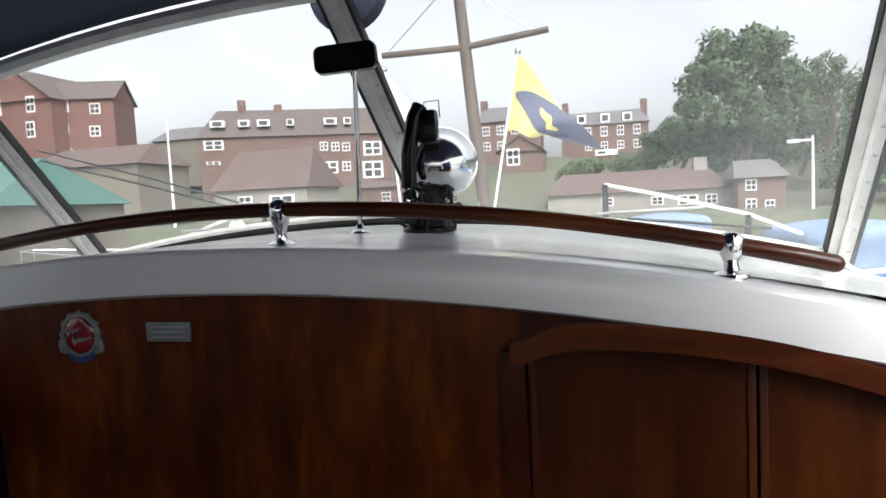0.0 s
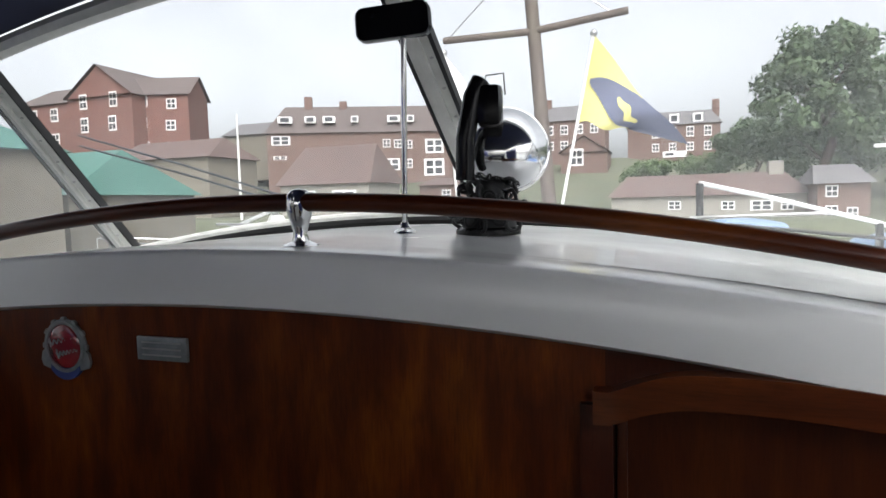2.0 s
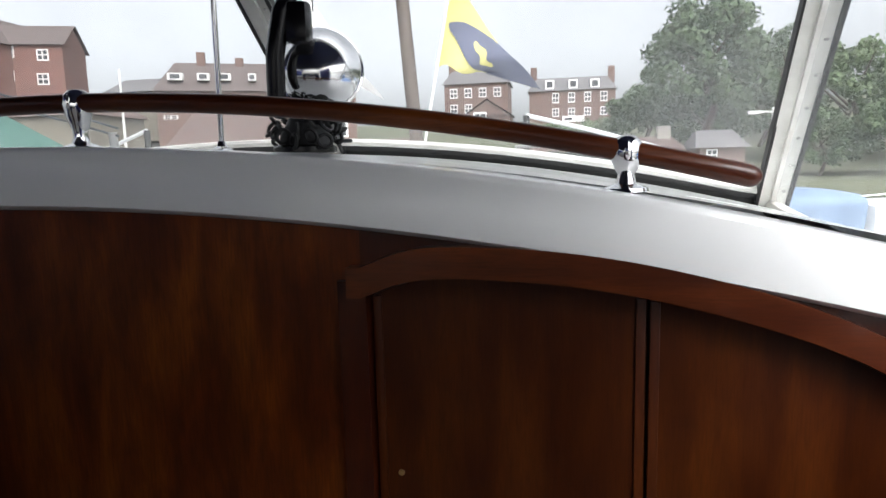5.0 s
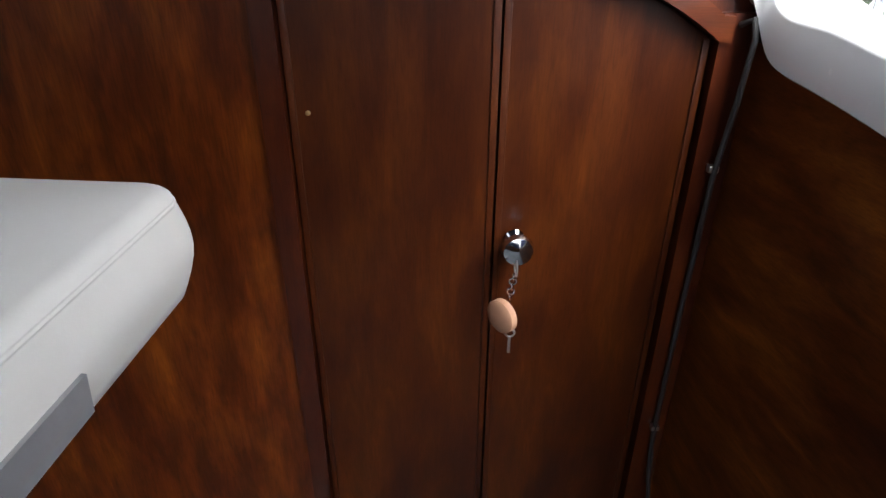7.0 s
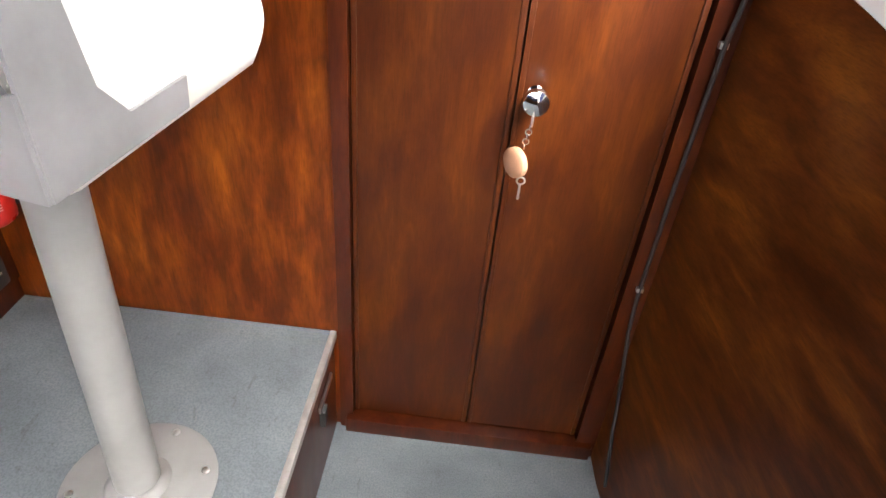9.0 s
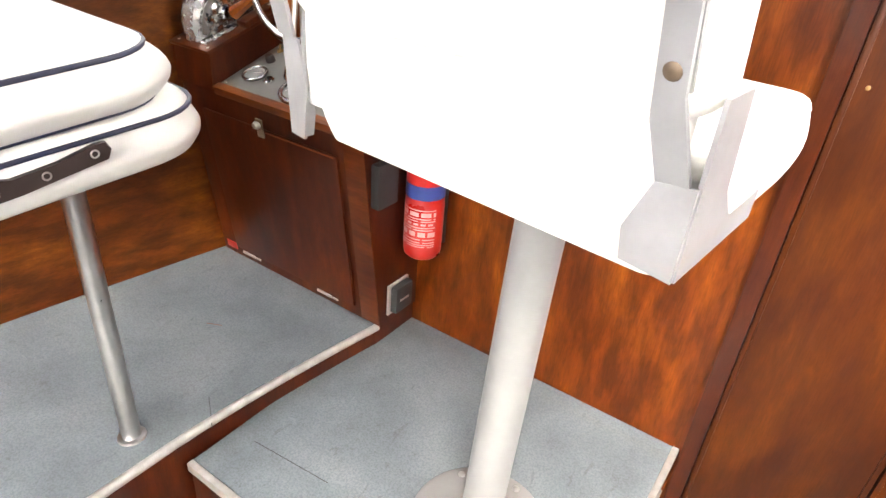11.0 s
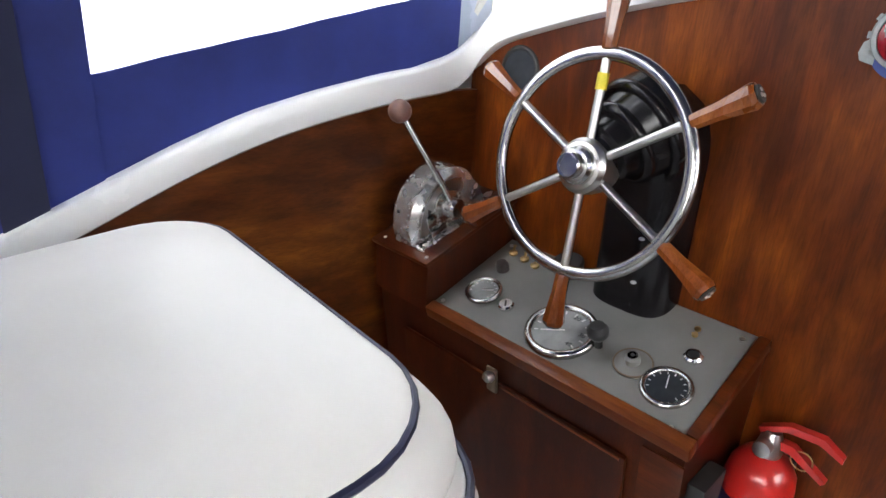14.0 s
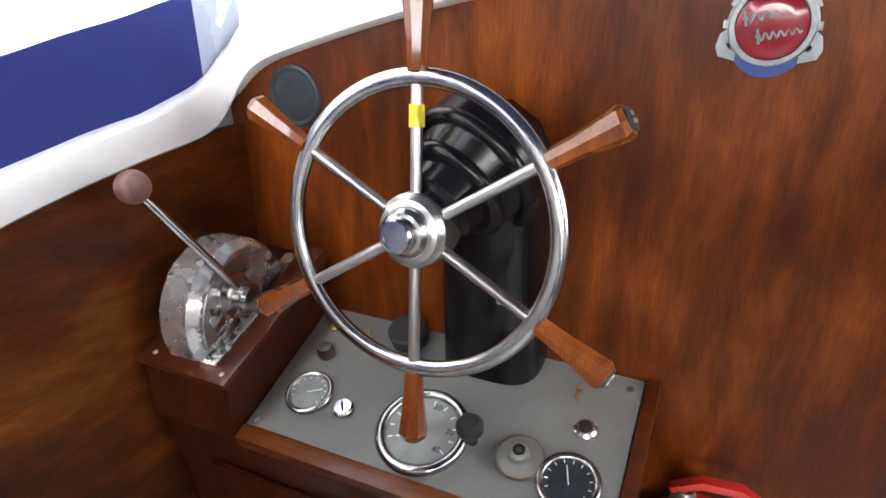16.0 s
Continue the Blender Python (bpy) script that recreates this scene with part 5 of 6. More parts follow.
for s, xs, xu in ((-1, -0.092, -0.098), (1, 0.388, 0.364)):
    reach = 0.60 if s < 0 else 0.772
    zl = 1.206 if s < 0 else 1.222
    side = [(0.588, zl), (reach, zl), (reach + 0.004, zl + 0.030), (min(reach, 0.690), 1.252), (min(reach, 0.655) + 0.004, 1.285), (0.600 if s < 0 else 0.642, 1.375), (0.588, 1.375)]
    br = part("bracket", moved(plate(side, 0.004, Matrix.Translation((xs, 0, 0)) @ YZ), TURNED), "bracket", ns, "bent galvanised seat bracket")
    ud = 0.596 if s < 0 else 0.640
    up = [(0.580, 1.378), (ud, 1.378), (ud, 1.512), (0.574, 1.512)]
    part("upright", moved(plate(up, 0.004, Matrix.Translation((xu, 0, 0)) @ YZ), RAKED), "bracket", br)
    x0, x1 = (xu - 0.024, xu + 0.004) if s < 0 else (xu - 0.020, xu + 0.004)
    tongue = [(x0, 1.330), (x1, 1.330), (x1, 1.514), (x0, 1.514)] if s < 0 else [(x0 + 0.012, 1.304), (x1 + 0.016, 1.304), (x1, 1.378), (x1, 1.514), (x0, 1.514), (x0, 1.356)]
    part("upper_flange", moved(plate(tongue, 0.005, Matrix.Translation((0, 0.5745, 0)) @ face), RAKED), "bracket", br)
    low = [(-0.112, 1.206), (-0.086, 1.204), (-0.080, 1.268), (-0.094, 1.322), (-0.122, 1.330)] if s < 0 else [(x0 - 0.002, zl + 0.004), (xs + 0.002, zl), (xs + 0.002, 1.306), (x0 + 0.012, 1.302), (x0 - 0.006, 1.256)]
    part("lower_flange", moved(plate(low, 0.004, Matrix.Translation((0, 0.588, 0)) @ face), TURNED), "bracket", br)
    for z in (1.494, 1.396):
        c = RAKED @ Vector(((x0 + x1) / 2, 0.572, z))
        bolt(c, 0.0078, (RAKED.to_3x3() @ Vector((0, -1, 0))), "bronze", br)
part("pedestal", tube([(0.122, 0.880, BOX + 0.004), (0.136, 0.912, 1.206)], 0.041, 28), "postpaint", ns, "pale enamelled tubular pedestal")
part("collar", turned([(0.05, 0), (0.052, 0.02), (0.046, 0.028), (0.001, 0.028)], 24, Matrix.Translation((0.137, 0.910, 1.165)) @ Matrix.Scale(1.4, 4, (0, 0, 1))), "rubber", ns, "black swivel collar")
part("flange", turned([(0.144, 0.0005), (0.144, 0.004), (0.136, 0.009), (0.060, 0.014), (0.050, 0.024), (0.042, 0.026)], 40, Matrix.Translation((0.122, 0.880, BOX))), "postpaint", ns)
for k in range(6):
    a = radians(60 * k + 20)
    bolt((0.122 + 0.121 * math.cos(a), 0.880 + 0.121 * math.sin(a), BOX + 0.010), 0.008, (0, 0, 1), "steel", ns, "flange_bolt")
part("under_stud", turned([(0.009, -0.02), (0.009, 0.0), (0.001, 0.001)], 12, Matrix.Translation((0.27, 0.68, 1.214))), "rubber", ns)

# ---- on the cabin top ----
def rail_z(x):
    return 1.729 - 0.138 * (x + 0.05) ** 2


hr = root("grab_rail", (0.016, 1.42, deck(0.016)), "varnished mahogany grab rail on chrome stanchions", "handrail")
part("bar", tube([(x, 1.42, rail_z(x)) for x in span(-0.86, 0.872, 40)], 0.0130, 14), "mahog_h", hr)
part("bar_end", ball((0.872, 1.42, rail_z(0.872)), 0.0122, 12), "mahog_h", hr)
for x in (-0.70, 0.016, 0.737):
    zb, zt = deck(x), rail_z(x)
    h = zt - zb
    sm = Matrix.Translation((x, 1.422, zb - 0.002))
    stn = part("stanchion", turned([(0.026, 0.0), (0.025, 0.004), (0.012, 0.009), (0.0095, 0.020), (0.0125, h * 0.55), (0.017, h * 0.78), (0.019, h), (0.017, h + 0.012), (0.011, h + 0.019), (0.001, h + 0.021)], 22, sm), "chrome", hr, "chrome stanchion")
    part("clamp", ring(0.0145, 0.004, 24, 8, Matrix.Translation((x, 1.42, zt)) @ Matrix.Rotation(radians(90), 4, "Y")), "chrome", stn)

# chrome searchlight with a black yoke and beaded cord
sl = root("searchlight", (0.185, 1.79, deck(0.18)), "round chrome searchlight with a black yoke and beaded cord", "searchlight")
sx, sy, sz = 0.185, 1.79, deck(0.185)
part("base_disc", turned([(0.060, 0), (0.060, 0.010), (0.054, 0.014), (0.001, 0.015)], 32, Matrix.Translation((sx, sy, sz))), "black", sl, "black round base")
part("stem", turned([(0.052, 0.010), (0.046, 0.034), (0.034, 0.055), (0.026, 0.075), (0.02, 0.105), (0.018, 0.13)], 22, Matrix.Translation((sx + 0.002, sy, sz))), "rubber", sl)
for k in range(40):
    a, t = k * 2.4, (k % 9) / 9
    rr = 0.074 - 0.036 * t
    part("cord_bead", ring(0.0125, 0.0036, 14, 6, Matrix.Translation((sx + 0.004 + rr * math.cos(a), sy + rr * math.sin(a) * 0.8, sz + 0.020 + 0.085 * t)) @ Euler((a, 0.9 * a, a * 1.7)).to_matrix().to_4x4()), "rubber", sl)
lamp_c = Vector((sx + 0.030, sy + 0.02, sz + 0.155))
lm = Matrix.Translation(lamp_c) @ Vector((0.30, -0.90, 0.18)).to_track_quat("Z", "Y").to_matrix().to_4x4()
part("bowl", turned([(0.001, -0.086)] + [(0.078 * math.sin(radians(a)), -0.086 * math.cos(radians(a)) if a <= 90 else -0.06 * math.cos(radians(a))) for a in range(10, 171, 10)] + [(0.001, 0.06)], 36, lm), "chrome", sl, "polished chrome bowl")
part("bowl_rim", ring(0.0785, 0.004, 48, 8, lm), "chrome", sl)
part("yoke", tube([(sx - 0.026, sy - 0.055, sz + 0.10), (sx - 0.022, sy - 0.060, sz + 0.17), (sx - 0.008, sy - 0.056, sz + 0.245), (sx + 0.004, sy - 0.046, sz + 0.272)], 0.017, 12), "black", sl, "black yoke")
part("grip", block(sx + 0.000, sx + 0.042, sy - 0.066, sy - 0.030, sz + 0.190, sz + 0.262, 0.010), "black", sl)
part("wire_loop", tube([(sx + 0.010, sy - 0.04, sz + 0.262), (sx + 0.012, sy - 0.04, sz + 0.281), (sx + 0.044, sy - 0.04, sz + 0.282), (sx + 0.046, sy - 0.04, sz + 0.245)], 0.0016, 6), "steel", sl)

mr = root("rear_view_mirror", (0.03, 1.76, deck(0.03)), "black rear-view mirror on a thin chrome rod", "mirror")
part("rod_foot", turned([(0.022, 0), (0.020, 0.004), (0.010, 0.010), (0.007, 0.02)], 18, Matrix.Translation((0.030, 1.760, deck(0.03)))), "chrome", mr)
part("rod", tube([(0.030, 1.760, deck(0.03)), (0.050, 1.735, 2.035)], 0.0055, 10), "chrome", mr)
mh = Matrix.Translation((0.032, 1.737, 2.048)) @ Matrix.Scale(0.84, 4) @ Matrix.Rotation(radians(-3), 4, "Y") @ Matrix.Rotation(radians(8), 4, "Z") @ Matrix.Rotation(radians(90), 4, "X")
part("housing", plate(round_rect(0.165, 0.072, 0.020), 0.022, mh, 0.004), "black", mr)
part("glass", plate(round_rect(0.150, 0.058, 0.014), 0.002, mh @ Matrix.Translation((0, 0, -0.003))), "mirror", mr)

hd = root("horn_disc", (0.03, 1.80, 2.205), "dark navy cloth-covered horn on the screen top", "horn")
part("cover", turned([(0.001, -0.02), (0.082, -0.02), (0.094, 0.0), (0.082, 0.02), (0.001, 0.03)], 28, Matrix.Translation((0.03, 1.775, 2.205)) @ face), "canvas_dark", hd)

# wipers and handrails forward of the screen
for s in (-1, 1):
    gr = root("deck_handrail", (MID + s * 0.75, 2.42, deck(0.75)), "white painted deck handrail forward of the screen", "handrail", "deck handrails")
    pts = [(MID + s * 0.545, 2.30, 1.752), (MID + s * 0.70, 2.36, 1.715), (MID + s * 0.95, 2.42, 1.645), (MID + s * 1.10, 2.45, 1.58)]
    part("bar", tube(pts, 0.0058, 10), "gel", gr)
    for q in (0, 2):
        x, y, z = pts[q]
        part("foot", tube([(x, y, z), (x, y, deck(x) - 0.01)], 0.009, 10), "rubber", gr)
    wp = root("wiper", (MID + s * 0.5, 2.19, deck(0.5)), "thin chrome windscreen wiper parked low", "wiper", "wipers")
    part("arm", tube([(MID + s * 0.52, 2.235, deck(0.52) + 0.04), (MID + s * 0.80, 2.21, deck(0.8) + 0.09)], 0.004, 8), "steel", wp)
    part("blade", tube([(MID + s * 0.60, 2.205, deck(0.6) + 0.035), (MID + s * 0.95, 2.17, deck(0.95) + 0.06)], 0.004, 8), "rubber", wp)

la = root("wiper", (-0.62, 2.30, deck(0.62)), "long dark double wiper arm resting before the port screen", "wiper", "wipers")
for dz in (0.0, 0.022):
    part("arm", tube([(-0.60, 2.29, 1.738 + dz), (-0.95, 2.30, 1.835 + dz * 1.3), (-1.42, 2.32, 1.955 + dz * 1.6)], 0.0036, 8), "dial", la)
part("pivot", turned([(0.03, 0), (0.03, 0.05), (0.02, 0.07), (0.001, 0.072)], 18, Matrix.Translation((-0.62, 2.30, deck(-0.62) - 0.01))), "alu", la)
part("pivot_post", tube([(-0.62, 2.30, deck(-0.62)), (-0.62, 2.29, 1.75)], 0.012, 10), "steel", la)


mast = root("mast", (-0.03, 3.5, 1.5), "brown wooden signal mast with a crosstree", "mast")
part("pole", tube([(0.03, 3.5, 1.45), (-0.075, 3.5, 2.85)], 0.034, 16, True, 0.028), "mast", mast)
part("crosstree", tube([(-0.47, 3.49, 2.478), (-0.05, 3.49, 2.474), (0.36, 3.49, 2.515)], 0.016, 10), "mast", mast)
for a, b in (((-0.45, 3.49, 2.482), (-0.10, 3.5, 2.80)), ((0.30, 3.49, 2.508), (-0.09, 3.5, 2.80))):
    part("stay", tube([a, b], 0.003, 6), "steel", mast)


def flag(name, p0, p1, reach, drop, mat, label, emblem=False, hoist=0.5):
    f = root(name, (p1[0], p1[1], p1[2]), label, "flag")
    part("staff", tube([p1, p0], 0.006, 8), "alu", f)
    part("finial", ball(Vector(p0), 0.014, 10), "steel", f)
    a, b = Vector(p0), Vector(p0) + (Vector(p1) - Vector(p0)) * hoist

    def at(u, v):
        p = a + (b - a) * v
        return p + Vector((reach * (1 - 0.42 * v) * u, 0.03 * math.sin(u * 7 + v * 2), -drop * u ** 0.9 * (1 - 0.9 * v) + 0.012 * math.sin(u * 9)))
    n = 40
    vs = [at(i / n, j / n) for i in range(n + 1) for j in range(n + 1)]
    fa = [(i * (n + 1) + j, (i + 1) * (n + 1) + j, (i + 1) * (n + 1) + j + 1, i * (n + 1) + j + 1) for i in range(n) for j in range(n)]
    part("cloth", (vs, fa), mat, f)
    if emblem:
        for off in (-0.004, 0.004):
            vs = [at(i / n, j / n) + Vector((0, off, 0)) for i in range(n + 1) for j in range(n + 1)]
            fb = [fa[i * n + j] for i in range(n) for j in range(n) if i / 0.5 + j / 0.48 > n and j < 0.5 * n + 0.5 * i and i > 0.03 * n]
            part("dark_field", (vs, fb), "flagblue", f, "grey-blue field")
            vs2 = [at(0.56 + 0.17 * t, 0.46 + 0.10 * math.sin(2.2 * t) + 0.15 * u * (1 - 0.6 * t * t) + 0.03 * math.sin(7 * t)) + Vector((0, off * 1.6, 0)) for t in span(-1, 1, 14) for u in (-0.6, 0.6)]
            part("emblem_patch", (vs2, [(2 * k, 2 * k + 1, 2 * k + 3, 2 * k + 2) for k in range(14)]), "flagyellow", f, "plain yellow emblem patch")


flag("club_flag", (0.250, 3.13, 2.345), (0.115, 3.13, 1.66), 0.335, 0.44, "flagyellow", "yellow and grey-blue flag on a slanting staff", True, 0.48)
flag("white_burgee", (-0.305, 3.0, 2.30), (-0.26, 3.0, 1.66), 0.30, 0.42, "white", "limp white flag on a thin staff")


# ---- harbour ----
water = tagged(part("water", ([(-3000, -3000, -0.7), (3000, -3000, -0.7), (3000, 3000, -0.7), (-3000, 3000, -0.7)], [(0, 1, 2, 3)]), "water", smooth=0), "still grey-green harbour water", "water", "", "structure")


def shore(x, y):
    """Height of the far bank and the hill behind it."""
    d = y - (40 + 0.12 * x if x < 0 else 40)
    if d < 0:
        return -1.6
    q = min(d / 1.5, 1) * (0.9 if x > -5 else 1.1)
    hill = 7.5 * min(max((d - 18) / 50, 0), 1) ** 1.3 + 3.0 * min(max((x - 12) / 25, 0), 1) * min(max((d - 14) / 20, 0), 1)
    return -1.6 + q * 1.6 + (0.25 if x > -5 else 0.7) * q + hill + 0.3 * noise.noise(Vector((x * 0.08, y * 0.08, 0))) * min(d / 10, 1)


xs = [-2500, -900, -400] + span(-160, 160, 64) + [400, 900, 2500]
ys = [36, 38, 39, 40, 41, 42, 44] + span(47, 150, 40) + [250, 600, 2500]
vs = [(x, y, shore(x, y) if y < 200 else 9.0) for y in ys for x in xs]
k = len(xs)
tagged(part("ground", (vs, [(i * k + j, i * k + j + 1, (i + 1) * k + j + 1, (i + 1) * k + j) for i in range(len(ys) - 1) for j in range(k - 1)]), "bank", smooth=180), "far bank with grass, walls and a rising hill", "ground", "", "structure")


def house(name, x0, x1, y, zb, ze, zr, deep, wall, roof, wins, label, gable=False, chimneys=(), dormers=(), turn=0, ends=False):
    h = root(name, ((x0 + x1) / 2, y, zb), label, "house")
    part("wall", block(x0, x1, y, y + deep, zb, ze, 0), wall, h, smooth=0)
    o = 0.35
    if gable:
        xm = (x0 + x1) / 2
        g = [(x0 - o, y - o, ze - 0.1), (x1 + o, y - o, ze - 0.1), (xm, y - o, zr), (x0 - o, y + deep, ze - 0.1), (x1 + o, y + deep, ze - 0.1), (xm, y + deep, zr)]
        part("roof", (g, [(0, 2, 5, 3), (2, 1, 4, 5), (0, 3, 4, 1)]), roof, h, smooth=0)
        part("gable_wall", ([(x0, y - 0.01, ze - 0.01), (x1, y - 0.01, ze - 0.01), (xm, y - 0.01, zr - 0.15), (x0, y + 0.2, ze - 0.01), (x1, y + 0.2, ze - 0.01), (xm, y + 0.2, zr - 0.15)], [(0, 1, 2), (5, 4, 3), (0, 2, 5, 3), (2, 1, 4, 5), (0, 3, 4, 1)]), wall, h, smooth=0)
    else:
        hip = 0 if ends else min((x1 - x0) * 0.08, deep / 2)
        ym = y + deep / 2
        g = [(x0 - o, y - o, ze), (x1 + o, y - o, ze), (x1 + o, y + deep + o, ze), (x0 - o, y + deep + o, ze), (x0 + hip, ym, zr), (x1 - hip, ym, zr)]
        if ends:
            g[4:] = [(x0 - o, ym, zr), (x1 + o, ym, zr)]
            for xe in (x0, x1):
                part("gable_end", plate([(y, ze), (y + deep, ze), (ym, zr - 0.2)], 0.1, Matrix.Translation((xe - 0.05, 0, 0)) @ Matrix(((0, 0, 1, 0), (1, 0, 0, 0), (0, 1, 0, 0), (0, 0, 0, 1)))), wall, h, smooth=0)
        part("roof", (g, [(0, 1, 5, 4), (1, 2, 5), (2, 3, 4, 5), (3, 0, 4), (3, 2, 1, 0)] if not ends else [(0, 1, 5, 4), (2, 3, 4, 5)]), roof, h, smooth=0)
    for cx, cz in chimneys:
        part("chimney", block(cx - 0.55, cx + 0.55, y + deep / 2 - 0.5, y + deep / 2 + 0.5, zr - 1.2, cz, 0.05), wall, h)
    for wx, wz, ww, wh in wins:
        w = part("window", block(wx - ww / 2, wx + ww / 2, y - 0.06, y + 0.02, wz - wh / 2, wz + wh / 2, 0), "white", h, "white painted window", smooth=0)
        for sx_ in (-1, 1):
            for szz in (-1, 1):
                part("pane", block(wx + sx_ * ww * 0.22 - ww * 0.17, wx + sx_ * ww * 0.22 + ww * 0.17, y - 0.09, y - 0.055, wz + szz * wh * 0.22 - wh * 0.17, wz + szz * wh * 0.22 + wh * 0.17, 0), "winglass", w, smooth=0)
    for dx, dz, dw, dh in dormers:
        d = part("dormer", block(dx - dw / 2, dx + dw / 2, y + 0.2, y + deep / 2, dz - dh / 2, dz + dh / 2, 0), "white", h, "white dormer window", smooth=0)
        part("pane", block(dx - dw * 0.32, dx + dw * 0.32, y + 0.14, y + 0.21, dz - dh * 0.32, dz + dh * 0.32, 0), "winglass", d, smooth=0)
    h.rotation_euler.z = radians(turn)
    return h


house("apartment_house", -63.4, -54.0, 54.5, 1, 14.7, 18.2, 9, "brick", "tile2", [(-56.6, 14.2, 1.1, 1.7), (-56.9, 11.6, 1.1, 1.7), (-61.0, 14.2, 1.1, 1.7), (-61.0, 11.6, 1.1, 1.7)], "red brick gabled apartment house with white windows", True)
house("apartment_house", -75.0, -62.8, 57, 1, 14.9, 17.6, 9, "brick", "tile2", [(-72.0, 13.6, 1.2, 1.6), (-68.6, 13.6, 1.2, 1.6), (-65.4, 13.6, 1.2, 1.6), (-72.0, 10.6, 1.2, 1.6), (-68.6, 10.6, 1.2, 1.6), (-65.4, 10.6, 1.2, 1.6)], "red brick apartment house wing with a brown tiled roof")
aw = [(-53.4 + q - 2.13, z, 1.1, 1.15) for q, z in ((1.14, 14.0), (0.95, 11.6), (4.34, 13.7), (4.15, 11.3), (1.1, 9.0), (4.2, 8.9))]
house("apartment_house", -57.5, -49.3, 56.7, 1, 14.7, 17.2, 6, "brick", "tile2", aw, "red brick apartment house wing with a brown tiled roof", turn=20, ends=True)
lw = [(-52.4 + q, z, w, h) for q, z, w, h in ((1.9, 11.0, 2.6, 1.3), (1.7, 8.6, 1.8, 0.5), (16.6, 10.4, 1.1, 1.2), (18.2, 10.3, 1.1, 1.2), (19.7, 10.2, 1.1, 1.2), (17.2, 7.4, 2.4, 1.7), (19.6, 7.5, 1.2, 1.3), (23.4, 9.9, 2.6, 2.0), (23.3, 6.9, 2.9, 2.4))]
house("warehouse_flats", -52.4, -26.4, 80.5, 1, 12.0, 16.2, 8, "brick2", "tile2", lw, "long brown brick flats with a tiled roof and skylights", False, ((-46.9, 17.6), (-41.9, 16.9)), [(-52.4 + q, 13.9, w, 0.9) for q, w in ((2.5, 1.9), (6.0, 1.5), (8.6, 1.7), (12.2, 1.0), (17.7, 1.8), (20.1, 1.0))], turn=25)
house("hill_house", -64, -53, 82, 6, 13.0, 15.2, 7, "stone", "slate", [], "grey slated house on the hillside between the flats")
gw = [(-0.2 + 2.65 * i, 12.2, 1.15, 1.7) for i in range(4)] + [(-0.2 + 2.65 * i, 9.8, 1.15, 1.4) for i in range(4)]
house("georgian_house", -4.6, 9.6, 110, 7, 13.4, 16.0, 8, "brick2", "slate", gw, "brown brick georgian house with white sash windows and dormers", False, ((-4.0, 17.9), (9.2, 17.6)), [(-1.2, 14.5, 1.5, 1.5), (2.7, 14.45, 1.5, 1.5), (6.3, 14.4, 1.5, 1.5)])
hw2 = [(-16.0 + 2.3 * i, 12.6, 1.2, 1.5) for i in range(4)] + [(-16.0 + 2.3 * i, 10.2, 1.2, 1.4) for i in range(2)]
house("georgian_house", -17.5, -7.5, 100, 6, 14.0, 16.8, 8, "brick2", "slate", hw2, "brown brick georgian house with white sash windows", False, ((-16.8, 18.0),))
house("gabled_house", -12.8, -6.4, 90, 4, 8.4, 10.6, 7, "brick2", "tile2", [(-10.6, 7.6, 1.9, 2.4)], "small gabled brick house with a white bay window", True)
house("terrace_cottages", -3.4, 11.2, 55, -0.2, 1.75, 3.55, 6, "cream", "tile", [(5.6, 0.9, 1.0, 0.7), (8.0, 0.85, 1.6, 0.8), (9.8, 0.85, 0.9, 0.8), (1.6, 1.0, 1.0, 0.7)], "low cream cottages under a red clay tiled roof", False, ((9.4, 4.4),))
house("quay_cottage", 11.2, 14.5, 52, -0.4, 2.35, 3.8, 6, "brick2", "slate", [(12.1, 1.8, 0.8, 0.85), (12.1, 0.35, 0.8, 0.85), (13.4, 0.2, 0.7, 0.85)], "brick quay cottage with a grey roof and white windows")
house("boat_shed", -36, -24.6, 21.5, -1.2, 2.55, 4.9, 8, "stone", "greenroof", [], "stone boat shed with a green sheet roof", False)
house("stone_store", -31.5, -22.5, 15.5, -1.2, 4.2, 5.2, 4, "stone", "greenroof", [(-26.2, 2.2, 3.2, 1.4)], "buff stone store with a wide dark opening")
house("red_roof_store", -32.6, -23.6, 50, 0.6, 3.7, 7.4, 7, "cream", "tile", [(-29.6, 2.6, 1.4, 1.1), (-26.0, 2.4, 2.4, 1.4)], "quayside store with a steep red tiled roof")
house("low_brick_store", -49, -37.2, 46, 1, 6.4, 8.4, 7, "stone", "tile", [], "low store with a weathered red tiled roof")
house("quay_wall_house", -23.5, -14, 62, 0.6, 3.6, 4.4, 5, "brick2", "tile", [(-20.5, 2.6, 1.0, 1.0), (-17.8, 2.5, 1.0, 1.0)], "low brick building along the far quay")
for x, y, z0, z1, arm in ((14.2, 45, -0.2, 4.75, True), (-29.4, 40, 0.6, 8.7, False)):
    lp = root("street_lamp", (x, y, z0), "slender pale quayside lamp post", "lamp post")
    part("pole", tube([(x, y, z0), (x, y, z1)], 0.11, 10, True, 0.07), "alu", lp)
    if arm:
        part("arm", tube([(x, y, z1 - 0.3), (x - 1.0, y, z1 - 0.28)], 0.07, 8), "alu", lp)
        part("lantern", block(x - 1.5, x - 0.8, y - 0.15, y + 0.15, z1 - 0.42, z1 - 0.2, 0.05), "white", lp)


